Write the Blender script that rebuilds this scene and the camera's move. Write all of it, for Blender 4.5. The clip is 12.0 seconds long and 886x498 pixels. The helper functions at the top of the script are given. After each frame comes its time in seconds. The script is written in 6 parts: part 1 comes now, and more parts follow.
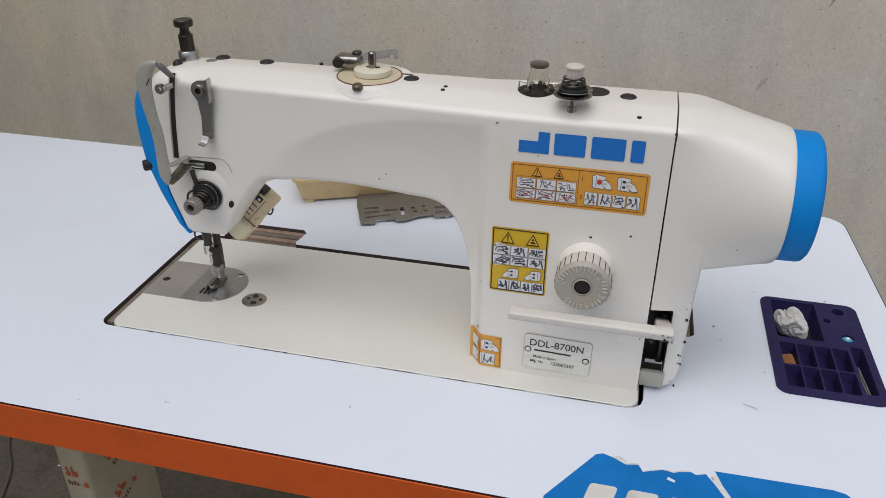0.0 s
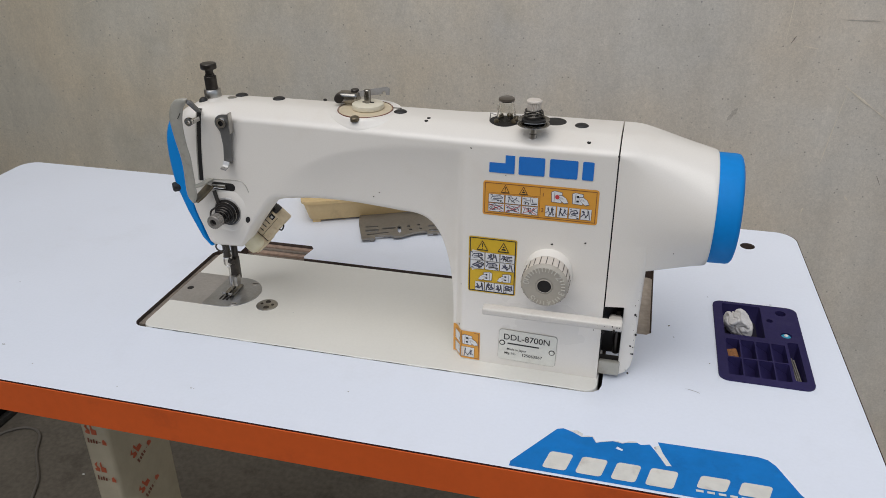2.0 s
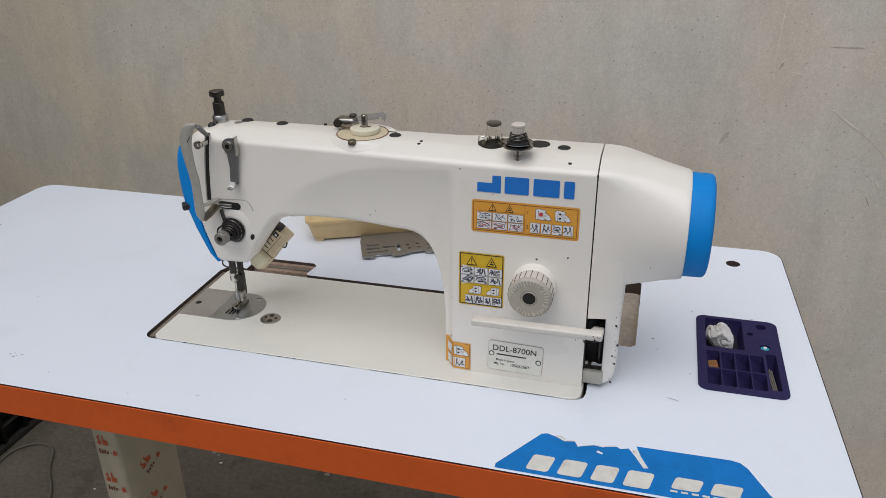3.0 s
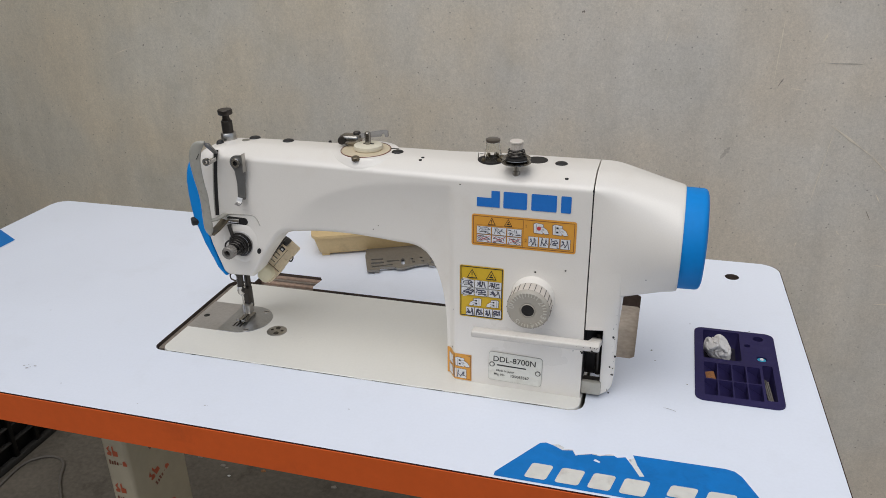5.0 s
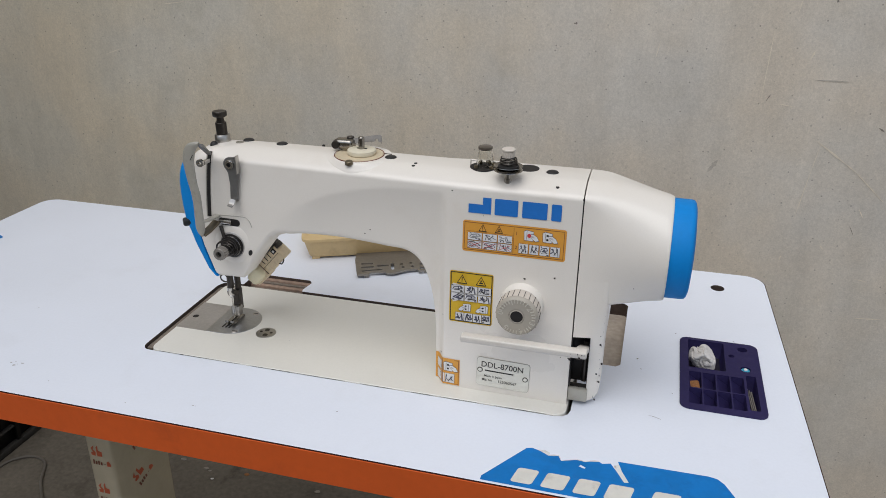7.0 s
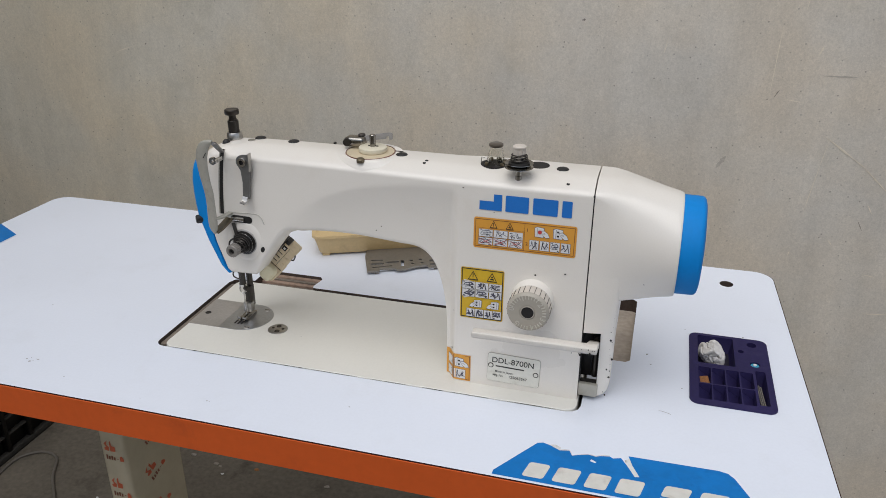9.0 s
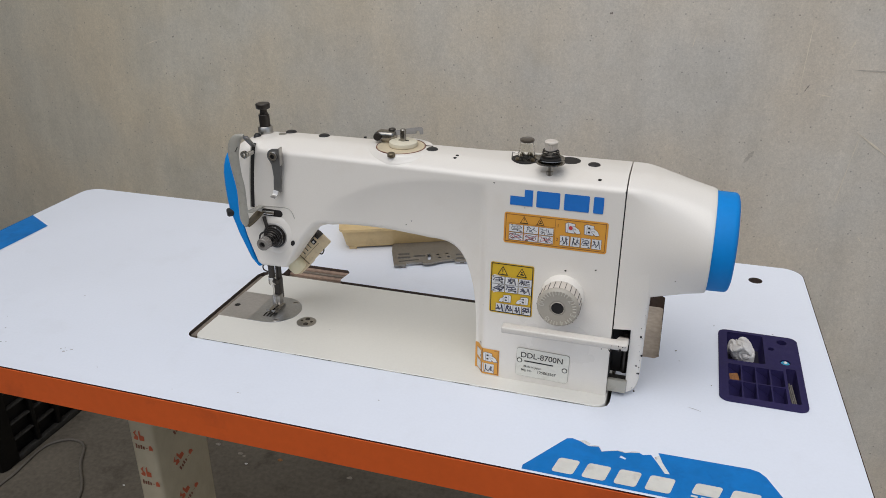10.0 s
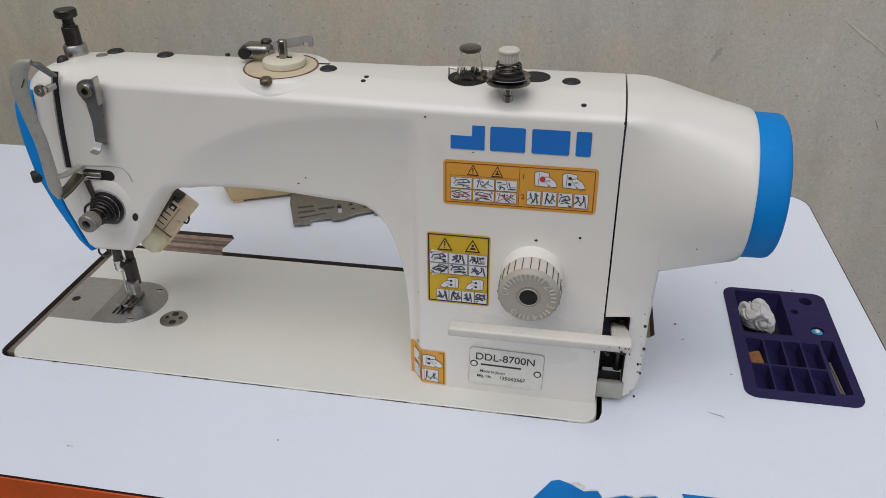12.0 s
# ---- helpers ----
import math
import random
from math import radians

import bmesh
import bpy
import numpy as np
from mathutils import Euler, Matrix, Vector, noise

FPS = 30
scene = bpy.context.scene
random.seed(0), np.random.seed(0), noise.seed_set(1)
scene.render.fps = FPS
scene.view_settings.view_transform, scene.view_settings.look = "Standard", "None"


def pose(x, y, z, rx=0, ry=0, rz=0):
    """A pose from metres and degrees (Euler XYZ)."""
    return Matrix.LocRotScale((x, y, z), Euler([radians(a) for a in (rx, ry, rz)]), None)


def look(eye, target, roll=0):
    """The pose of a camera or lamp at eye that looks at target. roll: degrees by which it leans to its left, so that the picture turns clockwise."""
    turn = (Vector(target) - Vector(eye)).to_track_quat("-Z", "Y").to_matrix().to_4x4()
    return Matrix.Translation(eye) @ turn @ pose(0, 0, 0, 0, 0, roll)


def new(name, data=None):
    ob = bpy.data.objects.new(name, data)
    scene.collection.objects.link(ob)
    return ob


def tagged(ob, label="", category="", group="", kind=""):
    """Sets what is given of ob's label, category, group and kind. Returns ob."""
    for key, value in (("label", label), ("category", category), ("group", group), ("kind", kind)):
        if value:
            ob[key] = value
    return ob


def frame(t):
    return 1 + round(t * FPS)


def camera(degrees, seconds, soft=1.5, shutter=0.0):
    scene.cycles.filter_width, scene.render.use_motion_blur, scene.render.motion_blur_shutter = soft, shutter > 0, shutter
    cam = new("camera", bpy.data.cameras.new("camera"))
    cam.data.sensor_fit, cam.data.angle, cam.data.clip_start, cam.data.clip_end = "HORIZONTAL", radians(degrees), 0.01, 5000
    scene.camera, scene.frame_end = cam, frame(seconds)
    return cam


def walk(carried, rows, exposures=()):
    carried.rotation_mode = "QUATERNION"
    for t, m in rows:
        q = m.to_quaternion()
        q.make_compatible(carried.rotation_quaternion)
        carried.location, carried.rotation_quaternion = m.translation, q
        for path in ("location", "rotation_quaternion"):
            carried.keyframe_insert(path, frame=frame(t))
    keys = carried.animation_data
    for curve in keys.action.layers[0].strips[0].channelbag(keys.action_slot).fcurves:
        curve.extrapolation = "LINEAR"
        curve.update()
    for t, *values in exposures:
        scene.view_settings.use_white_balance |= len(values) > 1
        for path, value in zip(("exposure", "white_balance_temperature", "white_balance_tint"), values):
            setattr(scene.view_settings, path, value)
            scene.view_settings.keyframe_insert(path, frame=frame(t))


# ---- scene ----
cam = camera(59.3, 12.0, soft=0.45)
PATH = [
    (0, (0.479, -0.536, 1.202), (0.06, 1.155, 0.22), 0.1),
    (0.5, (0.506, -0.538, 1.207), (0.038, 1.144, 0.231), 0.6),
    (1, (0.517, -0.555, 1.216), (0.047, 1.134, 0.254), 0.1),
    (1.5, (0.522, -0.602, 1.229), (0.063, 1.105, 0.292), -0.8),
    (2, (0.532, -0.636, 1.236), (0.073, 1.084, 0.325), -0.6),
    (2.5, (0.547, -0.663, 1.243), (0.067, 1.069, 0.364), -0.4),
    (3, (0.564, -0.675, 1.248), (0.069, 1.064, 0.394), -1.0),
    (5, (0.578, -0.692, 1.255), (0.056, 1.057, 0.437), -1.4),
    (5.5, (0.583, -0.702, 1.255), (0.072, 1.055, 0.448), -0.7),
    (6, (0.585, -0.703, 1.256), (0.088, 1.064, 0.463), -0.0),
    (6.5, (0.579, -0.699, 1.255), (0.089, 1.065, 0.449), 0.1),
    (7, (0.576, -0.701, 1.256), (0.085, 1.064, 0.456), 0.2),
    (9, (0.572, -0.708, 1.259), (0.068, 1.049, 0.45), -0.1),
    (9.5, (0.569, -0.71, 1.261), (0.054, 1.039, 0.438), -0.1),
    (10, (0.56, -0.712, 1.262), (0.013, 1.025, 0.435), -0.3),
    (10.5, (0.552, -0.716, 1.26), (-0.029, 1.009, 0.431), -0.5),
    (11, (0.534, -0.685, 1.255), (0.025, 1.043, 0.385), 0.8),
    (11.5, (0.504, -0.572, 1.227), (0.072, 1.14, 0.288), -1.4),
    (12, (0.488, -0.46, 1.189), (0.162, 1.22, 0.154), -1.0),
]
walk(cam, [(t, look(eye, target, roll)) for t, eye, target, roll in PATH],
     exposures=[(0, -0.07), (0.5, -0.11), (1.0, -0.13), (1.5, -0.13), (2.0, -0.07), (2.5, -0.05), (5.5, 0.0), (10.5, 0.0), (11.3, -0.04), (12, -0.22)])

# ---- world and light ----
world = bpy.data.worlds.new("world")
scene.world = world
world.use_nodes = True
wn, wl = world.node_tree.nodes, world.node_tree.links
sky = wn.new("ShaderNodeTexSky")
sky.sky_type = "NISHITA"
sky.sun_disc = False
sky.sun_elevation, sky.sun_rotation = radians(65), radians(198.5)
soften = wn.new("ShaderNodeHueSaturation")
soften.inputs["Saturation"].default_value = 0.5
wl.new(sky.outputs["Color"], soften.inputs["Color"])
wl.new(soften.outputs["Color"], wn["Background"].inputs["Color"])
wn["Background"].inputs["Strength"].default_value = 0.15
lamp = bpy.data.lights.new("sun", "SUN")
lamp.energy, lamp.angle, lamp.color = 1.5, radians(60), (1.0, 0.985, 0.955)
sun = new("sun", lamp)
sun.matrix_world = look((-0.6, -1.8, 4.1), (0, 0, 0))

T = 0.76  # height of the tabletop


# ---- materials ----
def material(name, colour, rough=0.5, metal=0.0, vary=0.12, grain=60.0, cloud=5.0, bump=0.1, dirt=None, dirt_amount=0.0,
             coat=0.0, bump_scale=None, transmission=0.0):
    """A surface with fine grain, broad clouds of tone and, if asked, stains of a second colour."""
    m = bpy.data.materials.new(name)
    m.use_nodes = True
    n, l = m.node_tree.nodes, m.node_tree.links
    b = n["Principled BSDF"]
    b.inputs["Roughness"].default_value, b.inputs["Metallic"].default_value = rough, metal
    b.inputs["Coat Weight"].default_value = coat
    b.inputs["Transmission Weight"].default_value = transmission
    at = n.new("ShaderNodeNewGeometry")
    tex = []
    for scale, detail in ((grain, 4.0), (cloud, 6.0)):
        t = n.new("ShaderNodeTexNoise")
        t.inputs["Scale"].default_value, t.inputs["Detail"].default_value = scale, detail
        l.new(at.outputs["Position"], t.inputs["Vector"])
        tex.append(t)
    add = n.new("ShaderNodeMath")
    add.operation = "ADD"
    l.new(tex[0].outputs["Fac"], add.inputs[0])
    l.new(tex[1].outputs["Fac"], add.inputs[1])
    ramp = n.new("ShaderNodeMapRange")
    ramp.inputs["From Min"].default_value, ramp.inputs["From Max"].default_value = 0.6, 1.4
    ramp.inputs["To Min"].default_value, ramp.inputs["To Max"].default_value = 1 - vary, 1 + vary
    l.new(add.outputs[0], ramp.inputs["Value"])
    mul = n.new("ShaderNodeMix")
    mul.data_type, mul.blend_type = "RGBA", "MULTIPLY"
    mul.inputs["Factor"].default_value = 1.0
    mul.inputs["A"].default_value = (*colour, 1)
    l.new(ramp.outputs["Result"], mul.inputs["B"])
    out = mul.outputs["Result"]
    if dirt:
        st = n.new("ShaderNodeTexNoise")
        st.inputs["Scale"].default_value, st.inputs["Detail"].default_value = cloud * 2.7, 9.0
        st.inputs["Roughness"].default_value = 0.65
        l.new(at.outputs["Position"], st.inputs["Vector"])
        cut = n.new("ShaderNodeMapRange")
        cut.inputs["From Min"].default_value, cut.inputs["From Max"].default_value = 0.52, 0.75
        cut.inputs["To Max"].default_value = dirt_amount
        cut.interpolation_type = "SMOOTHSTEP"
        l.new(st.outputs["Fac"], cut.inputs["Value"])
        mix = n.new("ShaderNodeMix")
        mix.data_type = "RGBA"
        mix.inputs["B"].default_value = (*dirt, 1)
        l.new(cut.outputs["Result"], mix.inputs["Factor"])
        l.new(out, mix.inputs["A"])
        out = mix.outputs["Result"]
    l.new(out, b.inputs["Base Color"])
    rr = n.new("ShaderNodeMapRange")
    rr.inputs["To Min"].default_value, rr.inputs["To Max"].default_value = max(0.03, rough - 0.1), min(1, rough + 0.1)
    l.new(tex[1].outputs["Fac"], rr.inputs["Value"])
    l.new(rr.outputs["Result"], b.inputs["Roughness"])
    if bump:
        bn = n.new("ShaderNodeBump")
        bn.inputs["Strength"].default_value, bn.inputs["Distance"].default_value = bump, 0.002
        src = tex[0]
        if bump_scale:
            src = n.new("ShaderNodeTexNoise")
            src.inputs["Scale"].default_value, src.inputs["Detail"].default_value = bump_scale, 3.0
            l.new(at.outputs["Position"], src.inputs["Vector"])
        l.new(src.outputs["Fac"], bn.inputs["Height"])
        l.new(bn.outputs["Normal"], b.inputs["Normal"])
    return m


def plaster_material():
    """Old cement render: broad clouds, vertical streaks, pits and pale rubs."""
    m = material("cement_render", (0.64, 0.583, 0.50), 0.9, vary=0.10, grain=240, cloud=2.6, bump=0.16, dirt=(0.525, 0.475, 0.385), dirt_amount=0.5)
    n, l = m.node_tree.nodes, m.node_tree.links
    b = n["Principled BSDF"]
    old = b.inputs["Base Color"].links[0].from_socket
    at = n.new("ShaderNodeNewGeometry")
    stretch = n.new("ShaderNodeMapping")
    stretch.inputs["Rotation"].default_value = (0, radians(-18), 0)
    stretch.inputs["Scale"].default_value = (14, 6, 3.0)
    l.new(at.outputs["Position"], stretch.inputs["Vector"])
    streak = n.new("ShaderNodeTexNoise")
    streak.inputs["Scale"].default_value, streak.inputs["Detail"].default_value = 1.0, 7.0
    l.new(stretch.outputs["Vector"], streak.inputs["Vector"])
    tone = n.new("ShaderNodeMapRange")
    tone.inputs["From Min"].default_value, tone.inputs["From Max"].default_value = 0.35, 0.68
    tone.inputs["To Min"].default_value, tone.inputs["To Max"].default_value = 0.945, 1.045
    l.new(streak.outputs["Fac"], tone.inputs["Value"])
    one = n.new("ShaderNodeMix")
    one.data_type, one.blend_type = "RGBA", "MULTIPLY"
    one.inputs["Factor"].default_value = 1.0
    l.new(old, one.inputs["A"])
    l.new(tone.outputs["Result"], one.inputs["B"])
    pit = n.new("ShaderNodeTexVoronoi")
    pit.inputs["Scale"].default_value = 58
    pit.inputs["Randomness"].default_value = 1.0
    l.new(at.outputs["Position"], pit.inputs["Vector"])
    spot = n.new("ShaderNodeMapRange")
    spot.inputs["From Min"].default_value, spot.inputs["From Max"].default_value = 0.04, 0.12
    spot.inputs["To Min"].default_value, spot.inputs["To Max"].default_value = 0.6, 0.0
    l.new(pit.outputs["Distance"], spot.inputs["Value"])
    pick = n.new("ShaderNodeMapRange")
    pick.inputs["From Min"].default_value, pick.inputs["From Max"].default_value = 0.44, 0.68
    l.new(pit.outputs["Color"], pick.inputs["Value"])
    both = n.new("ShaderNodeMath")
    both.operation = "MULTIPLY"
    l.new(spot.outputs["Result"], both.inputs[0])
    l.new(pick.outputs["Result"], both.inputs[1])
    two = n.new("ShaderNodeMix")
    two.data_type = "RGBA"
    two.inputs["B"].default_value = (0.12, 0.105, 0.09, 1)
    l.new(both.outputs[0], two.inputs["Factor"])
    l.new(one.outputs["Result"], two.inputs["A"])
    # fine mottling at two sizes
    grain = two
    for size, low, high in ((420, 0.90, 1.09), (45, 0.97, 1.025)):
        sand = n.new("ShaderNodeTexNoise")
        sand.inputs["Scale"].default_value, sand.inputs["Detail"].default_value, sand.inputs["Roughness"].default_value = size, 5.0, 0.7
        l.new(at.outputs["Position"], sand.inputs["Vector"])
        shade = n.new("ShaderNodeMapRange")
        shade.inputs["From Min"].default_value, shade.inputs["From Max"].default_value = 0.32, 0.68
        shade.inputs["To Min"].default_value, shade.inputs["To Max"].default_value = low, high
        l.new(sand.outputs["Fac"], shade.inputs["Value"])
        mixed = n.new("ShaderNodeMix")
        mixed.data_type, mixed.blend_type = "RGBA", "MULTIPLY"
        mixed.inputs["Factor"].default_value = 1.0
        l.new(grain.outputs["Result"], mixed.inputs["A"])
        l.new(shade.outputs["Result"], mixed.inputs["B"])
        grain = mixed
    # upright trowel marks, fine and coarse
    for sizes, low, high in (((190, 90, 95), 0.965, 1.03), ((50, 30, 22), 0.97, 1.03)):
        comb = n.new("ShaderNodeMapping")
        comb.inputs["Rotation"].default_value = (0, radians(-4), 0)
        comb.inputs["Scale"].default_value = sizes
        l.new(at.outputs["Position"], comb.inputs["Vector"])
        rake = n.new("ShaderNodeTexNoise")
        rake.inputs["Scale"].default_value, rake.inputs["Detail"].default_value, rake.inputs["Roughness"].default_value = 1.0, 5.0, 0.65
        l.new(comb.outputs["Vector"], rake.inputs["Vector"])
        shade = n.new("ShaderNodeMapRange")
        shade.inputs["From Min"].default_value, shade.inputs["From Max"].default_value = 0.32, 0.68
        shade.inputs["To Min"].default_value, shade.inputs["To Max"].default_value = low, high
        l.new(rake.outputs["Fac"], shade.inputs["Value"])
        mixed = n.new("ShaderNodeMix")
        mixed.data_type, mixed.blend_type = "RGBA", "MULTIPLY"
        mixed.inputs["Factor"].default_value = 1.0
        l.new(grain.outputs["Result"], mixed.inputs["A"])
        l.new(shade.outputs["Result"], mixed.inputs["B"])
        grain = mixed
    # broad warm and grey patches
    patch = n.new("ShaderNodeTexNoise")
    patch.inputs["Scale"].default_value, patch.inputs["Detail"].default_value = 3.6, 6.0
    l.new(at.outputs["Position"], patch.inputs["Vector"])
    tint = n.new("ShaderNodeMapRange")
    tint.inputs["From Min"].default_value, tint.inputs["From Max"].default_value = 0.38, 0.62
    l.new(patch.outputs["Fac"], tint.inputs["Value"])
    hue = n.new("ShaderNodeMix")
    hue.data_type = "RGBA"
    hue.inputs["A"].default_value, hue.inputs["B"].default_value = (1.032, 0.996, 0.948, 1), (0.978, 1.0, 1.030, 1)
    l.new(tint.outputs["Result"], hue.inputs["Factor"])
    last = n.new("ShaderNodeMix")
    last.data_type, last.blend_type = "RGBA", "MULTIPLY"
    last.inputs["Factor"].default_value = 1.0
    l.new(grain.outputs["Result"], last.inputs["A"])
    l.new(hue.outputs["Result"], last.inputs["B"])
    # ochre tint that strengthens towards the wall's west end
    axes = n.new("ShaderNodeSeparateXYZ")
    l.new(at.outputs["Position"], axes.inputs["Vector"])
    wander = n.new("ShaderNodeMath")
    wander.operation = "MULTIPLY_ADD"
    wander.inputs[1].default_value = 1.1
    l.new(patch.outputs["Fac"], wander.inputs[0])
    l.new(axes.outputs["X"], wander.inputs[2])
    spread = n.new("ShaderNodeMapRange")
    spread.inputs["From Min"].default_value, spread.inputs["From Max"].default_value = 0.95, -0.1
    l.new(wander.outputs[0], spread.inputs["Value"])
    ochre_mix = n.new("ShaderNodeMix")
    ochre_mix.data_type = "RGBA"
    ochre_mix.inputs["A"].default_value, ochre_mix.inputs["B"].default_value = (1.0, 1.0, 1.0, 1), (1.03, 1.01, 0.925, 1)
    l.new(spread.outputs["Result"], ochre_mix.inputs["Factor"])
    tinted = n.new("ShaderNodeMix")
    tinted.data_type, tinted.blend_type = "RGBA", "MULTIPLY"
    tinted.inputs["Factor"].default_value = 1.0
    l.new(last.outputs["Result"], tinted.inputs["A"])
    l.new(ochre_mix.outputs["Result"], tinted.inputs["B"])
    l.new(tinted.outputs["Result"], b.inputs["Base Color"])
    return m


M_WALL = plaster_material()
# Kept dark so that the added west wall bounces little light.
M_SHADEWALL = material("dark_shade_wall", (0.30, 0.265, 0.215), 0.9, vary=0.2, grain=120, cloud=4, bump=0.3)
M_FLOOR = material("concrete_floor", (0.115, 0.098, 0.076), 0.85, vary=0.35, grain=90, cloud=5, bump=0.5, dirt=(0.045, 0.038, 0.029), dirt_amount=0.8)
M_LAMINATE = material("white_laminate", (0.775, 0.81, 0.885), 0.38, vary=0.025, grain=300, cloud=6, bump=0.02, dirt=(0.65, 0.665, 0.70), dirt_amount=0.18)
M_EDGE = material("dark_edge", (0.034, 0.010, 0.010), 0.8, vary=0.3)
M_EDGE.node_tree.nodes["Principled BSDF"].inputs["Specular IOR Level"].default_value = 0.1
M_ORANGE = material("orange_edging", (0.63, 0.102, 0.016), 0.45, vary=0.06, grain=120, cloud=7, bump=0.04, dirt=(0.30, 0.05, 0.015), dirt_amount=0.35)
M_WOOD = material("raw_board", (0.07, 0.048, 0.038), 0.8, vary=0.35, grain=160, cloud=25, bump=0.3)
M_POCKET = material("brown_board", (0.34, 0.235, 0.175), 0.75, vary=0.35, grain=160, cloud=25, bump=0.3)
M_LINING = material("tan_board_edge", (0.21, 0.172, 0.138), 0.8, vary=0.35, grain=160, cloud=25, bump=0.3, dirt=(0.10, 0.08, 0.06), dirt_amount=0.7)
M_PLY = material("dusty_board", (0.40, 0.34, 0.28), 0.85, vary=0.25, grain=160, cloud=25, bump=0.3)
M_WHITE = material("machine_enamel", (0.795, 0.748, 0.677), 0.3, vary=0.03, grain=900, cloud=4, bump=0.015, coat=0.25, dirt=(0.70, 0.625, 0.53), dirt_amount=0.4)
M_LEVERWHITE = material("handled_enamel", (0.68, 0.635, 0.57), 0.38, vary=0.06, grain=500, cloud=30, bump=0.02, dirt=(0.48, 0.43, 0.36), dirt_amount=0.5)
M_BEDWHITE = material("bed_enamel", (0.73, 0.71, 0.648), 0.34, vary=0.03, grain=400, cloud=9, bump=0.015, coat=0.2)
M_BLUE = material("blue_plastic", (0.001, 0.225, 0.63), 0.6, vary=0.06, grain=200, cloud=12, bump=0.03)
M_BLUE.node_tree.nodes["Principled BSDF"].inputs["Specular IOR Level"].default_value = 0.22
M_BLUEINK = material("blue_print", (0.012, 0.160, 0.53), 0.45, vary=0.06, grain=300, cloud=30, bump=0.02)
M_FILM = material("blue_film", (0.002, 0.165, 0.49), 0.5, vary=0.15, grain=90, cloud=14, bump=0.05, dirt=(0.002, 0.10, 0.33), dirt_amount=0.6)
M_FILM.node_tree.nodes["Principled BSDF"].inputs["Specular IOR Level"].default_value = 0.25
M_FILMTEXT = material("worn_white_print", (0.66, 0.64, 0.58), 0.5, vary=0.1, grain=120, cloud=20, dirt=(0.42, 0.38, 0.32), dirt_amount=0.5)
M_PAPER = material("torn_backing", (0.68, 0.68, 0.66), 0.8, vary=0.1, grain=300, cloud=40, dirt=(0.2, 0.17, 0.14), dirt_amount=0.8)
M_AMBER = material("amber_label", (0.72, 0.335, 0.05), 0.4, vary=0.04, grain=300, cloud=20, bump=0.01)
M_YELLOW = material("yellow_label", (0.66, 0.42, 0.03), 0.4, vary=0.05, grain=300, cloud=20, bump=0.01)
M_INK = material("black_print", (0.03, 0.025, 0.022), 0.5, vary=0.2)
M_CELL = material("white_print", (0.74, 0.73, 0.72), 0.45, vary=0.04)
M_GREYINK = material("grey_print", (0.085, 0.085, 0.12), 0.5, vary=0.2)
# Paler than the dial: light on its raised figures, put into the colour.
M_DIALRELIEF = material("relief_highlight", (0.58, 0.55, 0.475), 0.45, vary=0.08)
M_RED = material("red_print", (0.55, 0.05, 0.05), 0.5, vary=0.1)
M_PLATE = material("name_plate", (0.74, 0.72, 0.64), 0.45, vary=0.06, grain=300, cloud=30, bump=0.03, dirt=(0.45, 0.40, 0.31), dirt_amount=0.3)
M_STEEL = material("worn_steel", (0.46, 0.445, 0.42), 0.33, metal=1.0, vary=0.12, grain=350, cloud=40, bump=0.05)
M_NEEDLEPLATE = material("ground_plate_steel", (0.50, 0.51, 0.53), 0.34, metal=1.0, vary=0.14, grain=350, cloud=40, bump=0.05)
M_BAR = material("dark_polished_steel", (0.30, 0.285, 0.26), 0.2, metal=1.0, vary=0.2, grain=250, cloud=120, bump=0.05)
M_KNOB = material("greyed_white_plastic", (0.64, 0.575, 0.50), 0.45, vary=0.06)
M_LEVER = material("dull_lever_steel", (0.27, 0.25, 0.225), 0.45, metal=0.5, vary=0.2, grain=250, cloud=90, bump=0.05)
M_OLDBRASS = material("dull_brass", (0.16, 0.13, 0.085), 0.4, metal=0.7, vary=0.3, grain=300, cloud=90, bump=0.06)
M_CHROME = material("bright_steel", (0.60, 0.585, 0.56), 0.16, metal=1.0, vary=0.08, grain=300, cloud=60, bump=0.02)
M_DARKSTEEL = material("blackened_steel", (0.065, 0.058, 0.052), 0.36, metal=0.8, vary=0.25, grain=250, cloud=60, bump=0.05)
M_SLIDE = material("dull_slide_steel", (0.53, 0.505, 0.48), 0.45, metal=0.8, vary=0.12, grain=350, cloud=40, bump=0.05)
M_GREYMETAL = material("grey_painted_steel", (0.19, 0.187, 0.18), 0.42, metal=0.6, vary=0.1, grain=300, cloud=50, bump=0.05)
M_GUARD = material("greyed_guard", (0.42, 0.40, 0.345), 0.42, metal=0.2, vary=0.08, grain=250, cloud=50, bump=0.04, dirt=(0.24, 0.21, 0.17), dirt_amount=0.5)
M_BRACKET = material("galvanised_plate", (0.30, 0.278, 0.245), 0.45, metal=0.7, vary=0.12, grain=250, cloud=40, bump=0.06)
M_BLACK = material("black_rubber", (0.014, 0.013, 0.0125), 0.5, vary=0.3)
M_GLOSSBLACK = material("oiled_black_steel", (0.018, 0.016, 0.015), 0.28, vary=0.3, grain=250, cloud=60, bump=0.04)
# Near-black stands in for shade inside holes; gap dirt and screws share it.
M_HOLE = material("hole_shade_and_dirt", (0.012, 0.010, 0.009), 0.6, vary=0.3)
M_BEIGE = material("cream_plastic", (0.62, 0.52, 0.36), 0.45, vary=0.06, grain=250, cloud=30, bump=0.03, dirt=(0.38, 0.3, 0.2), dirt_amount=0.3)
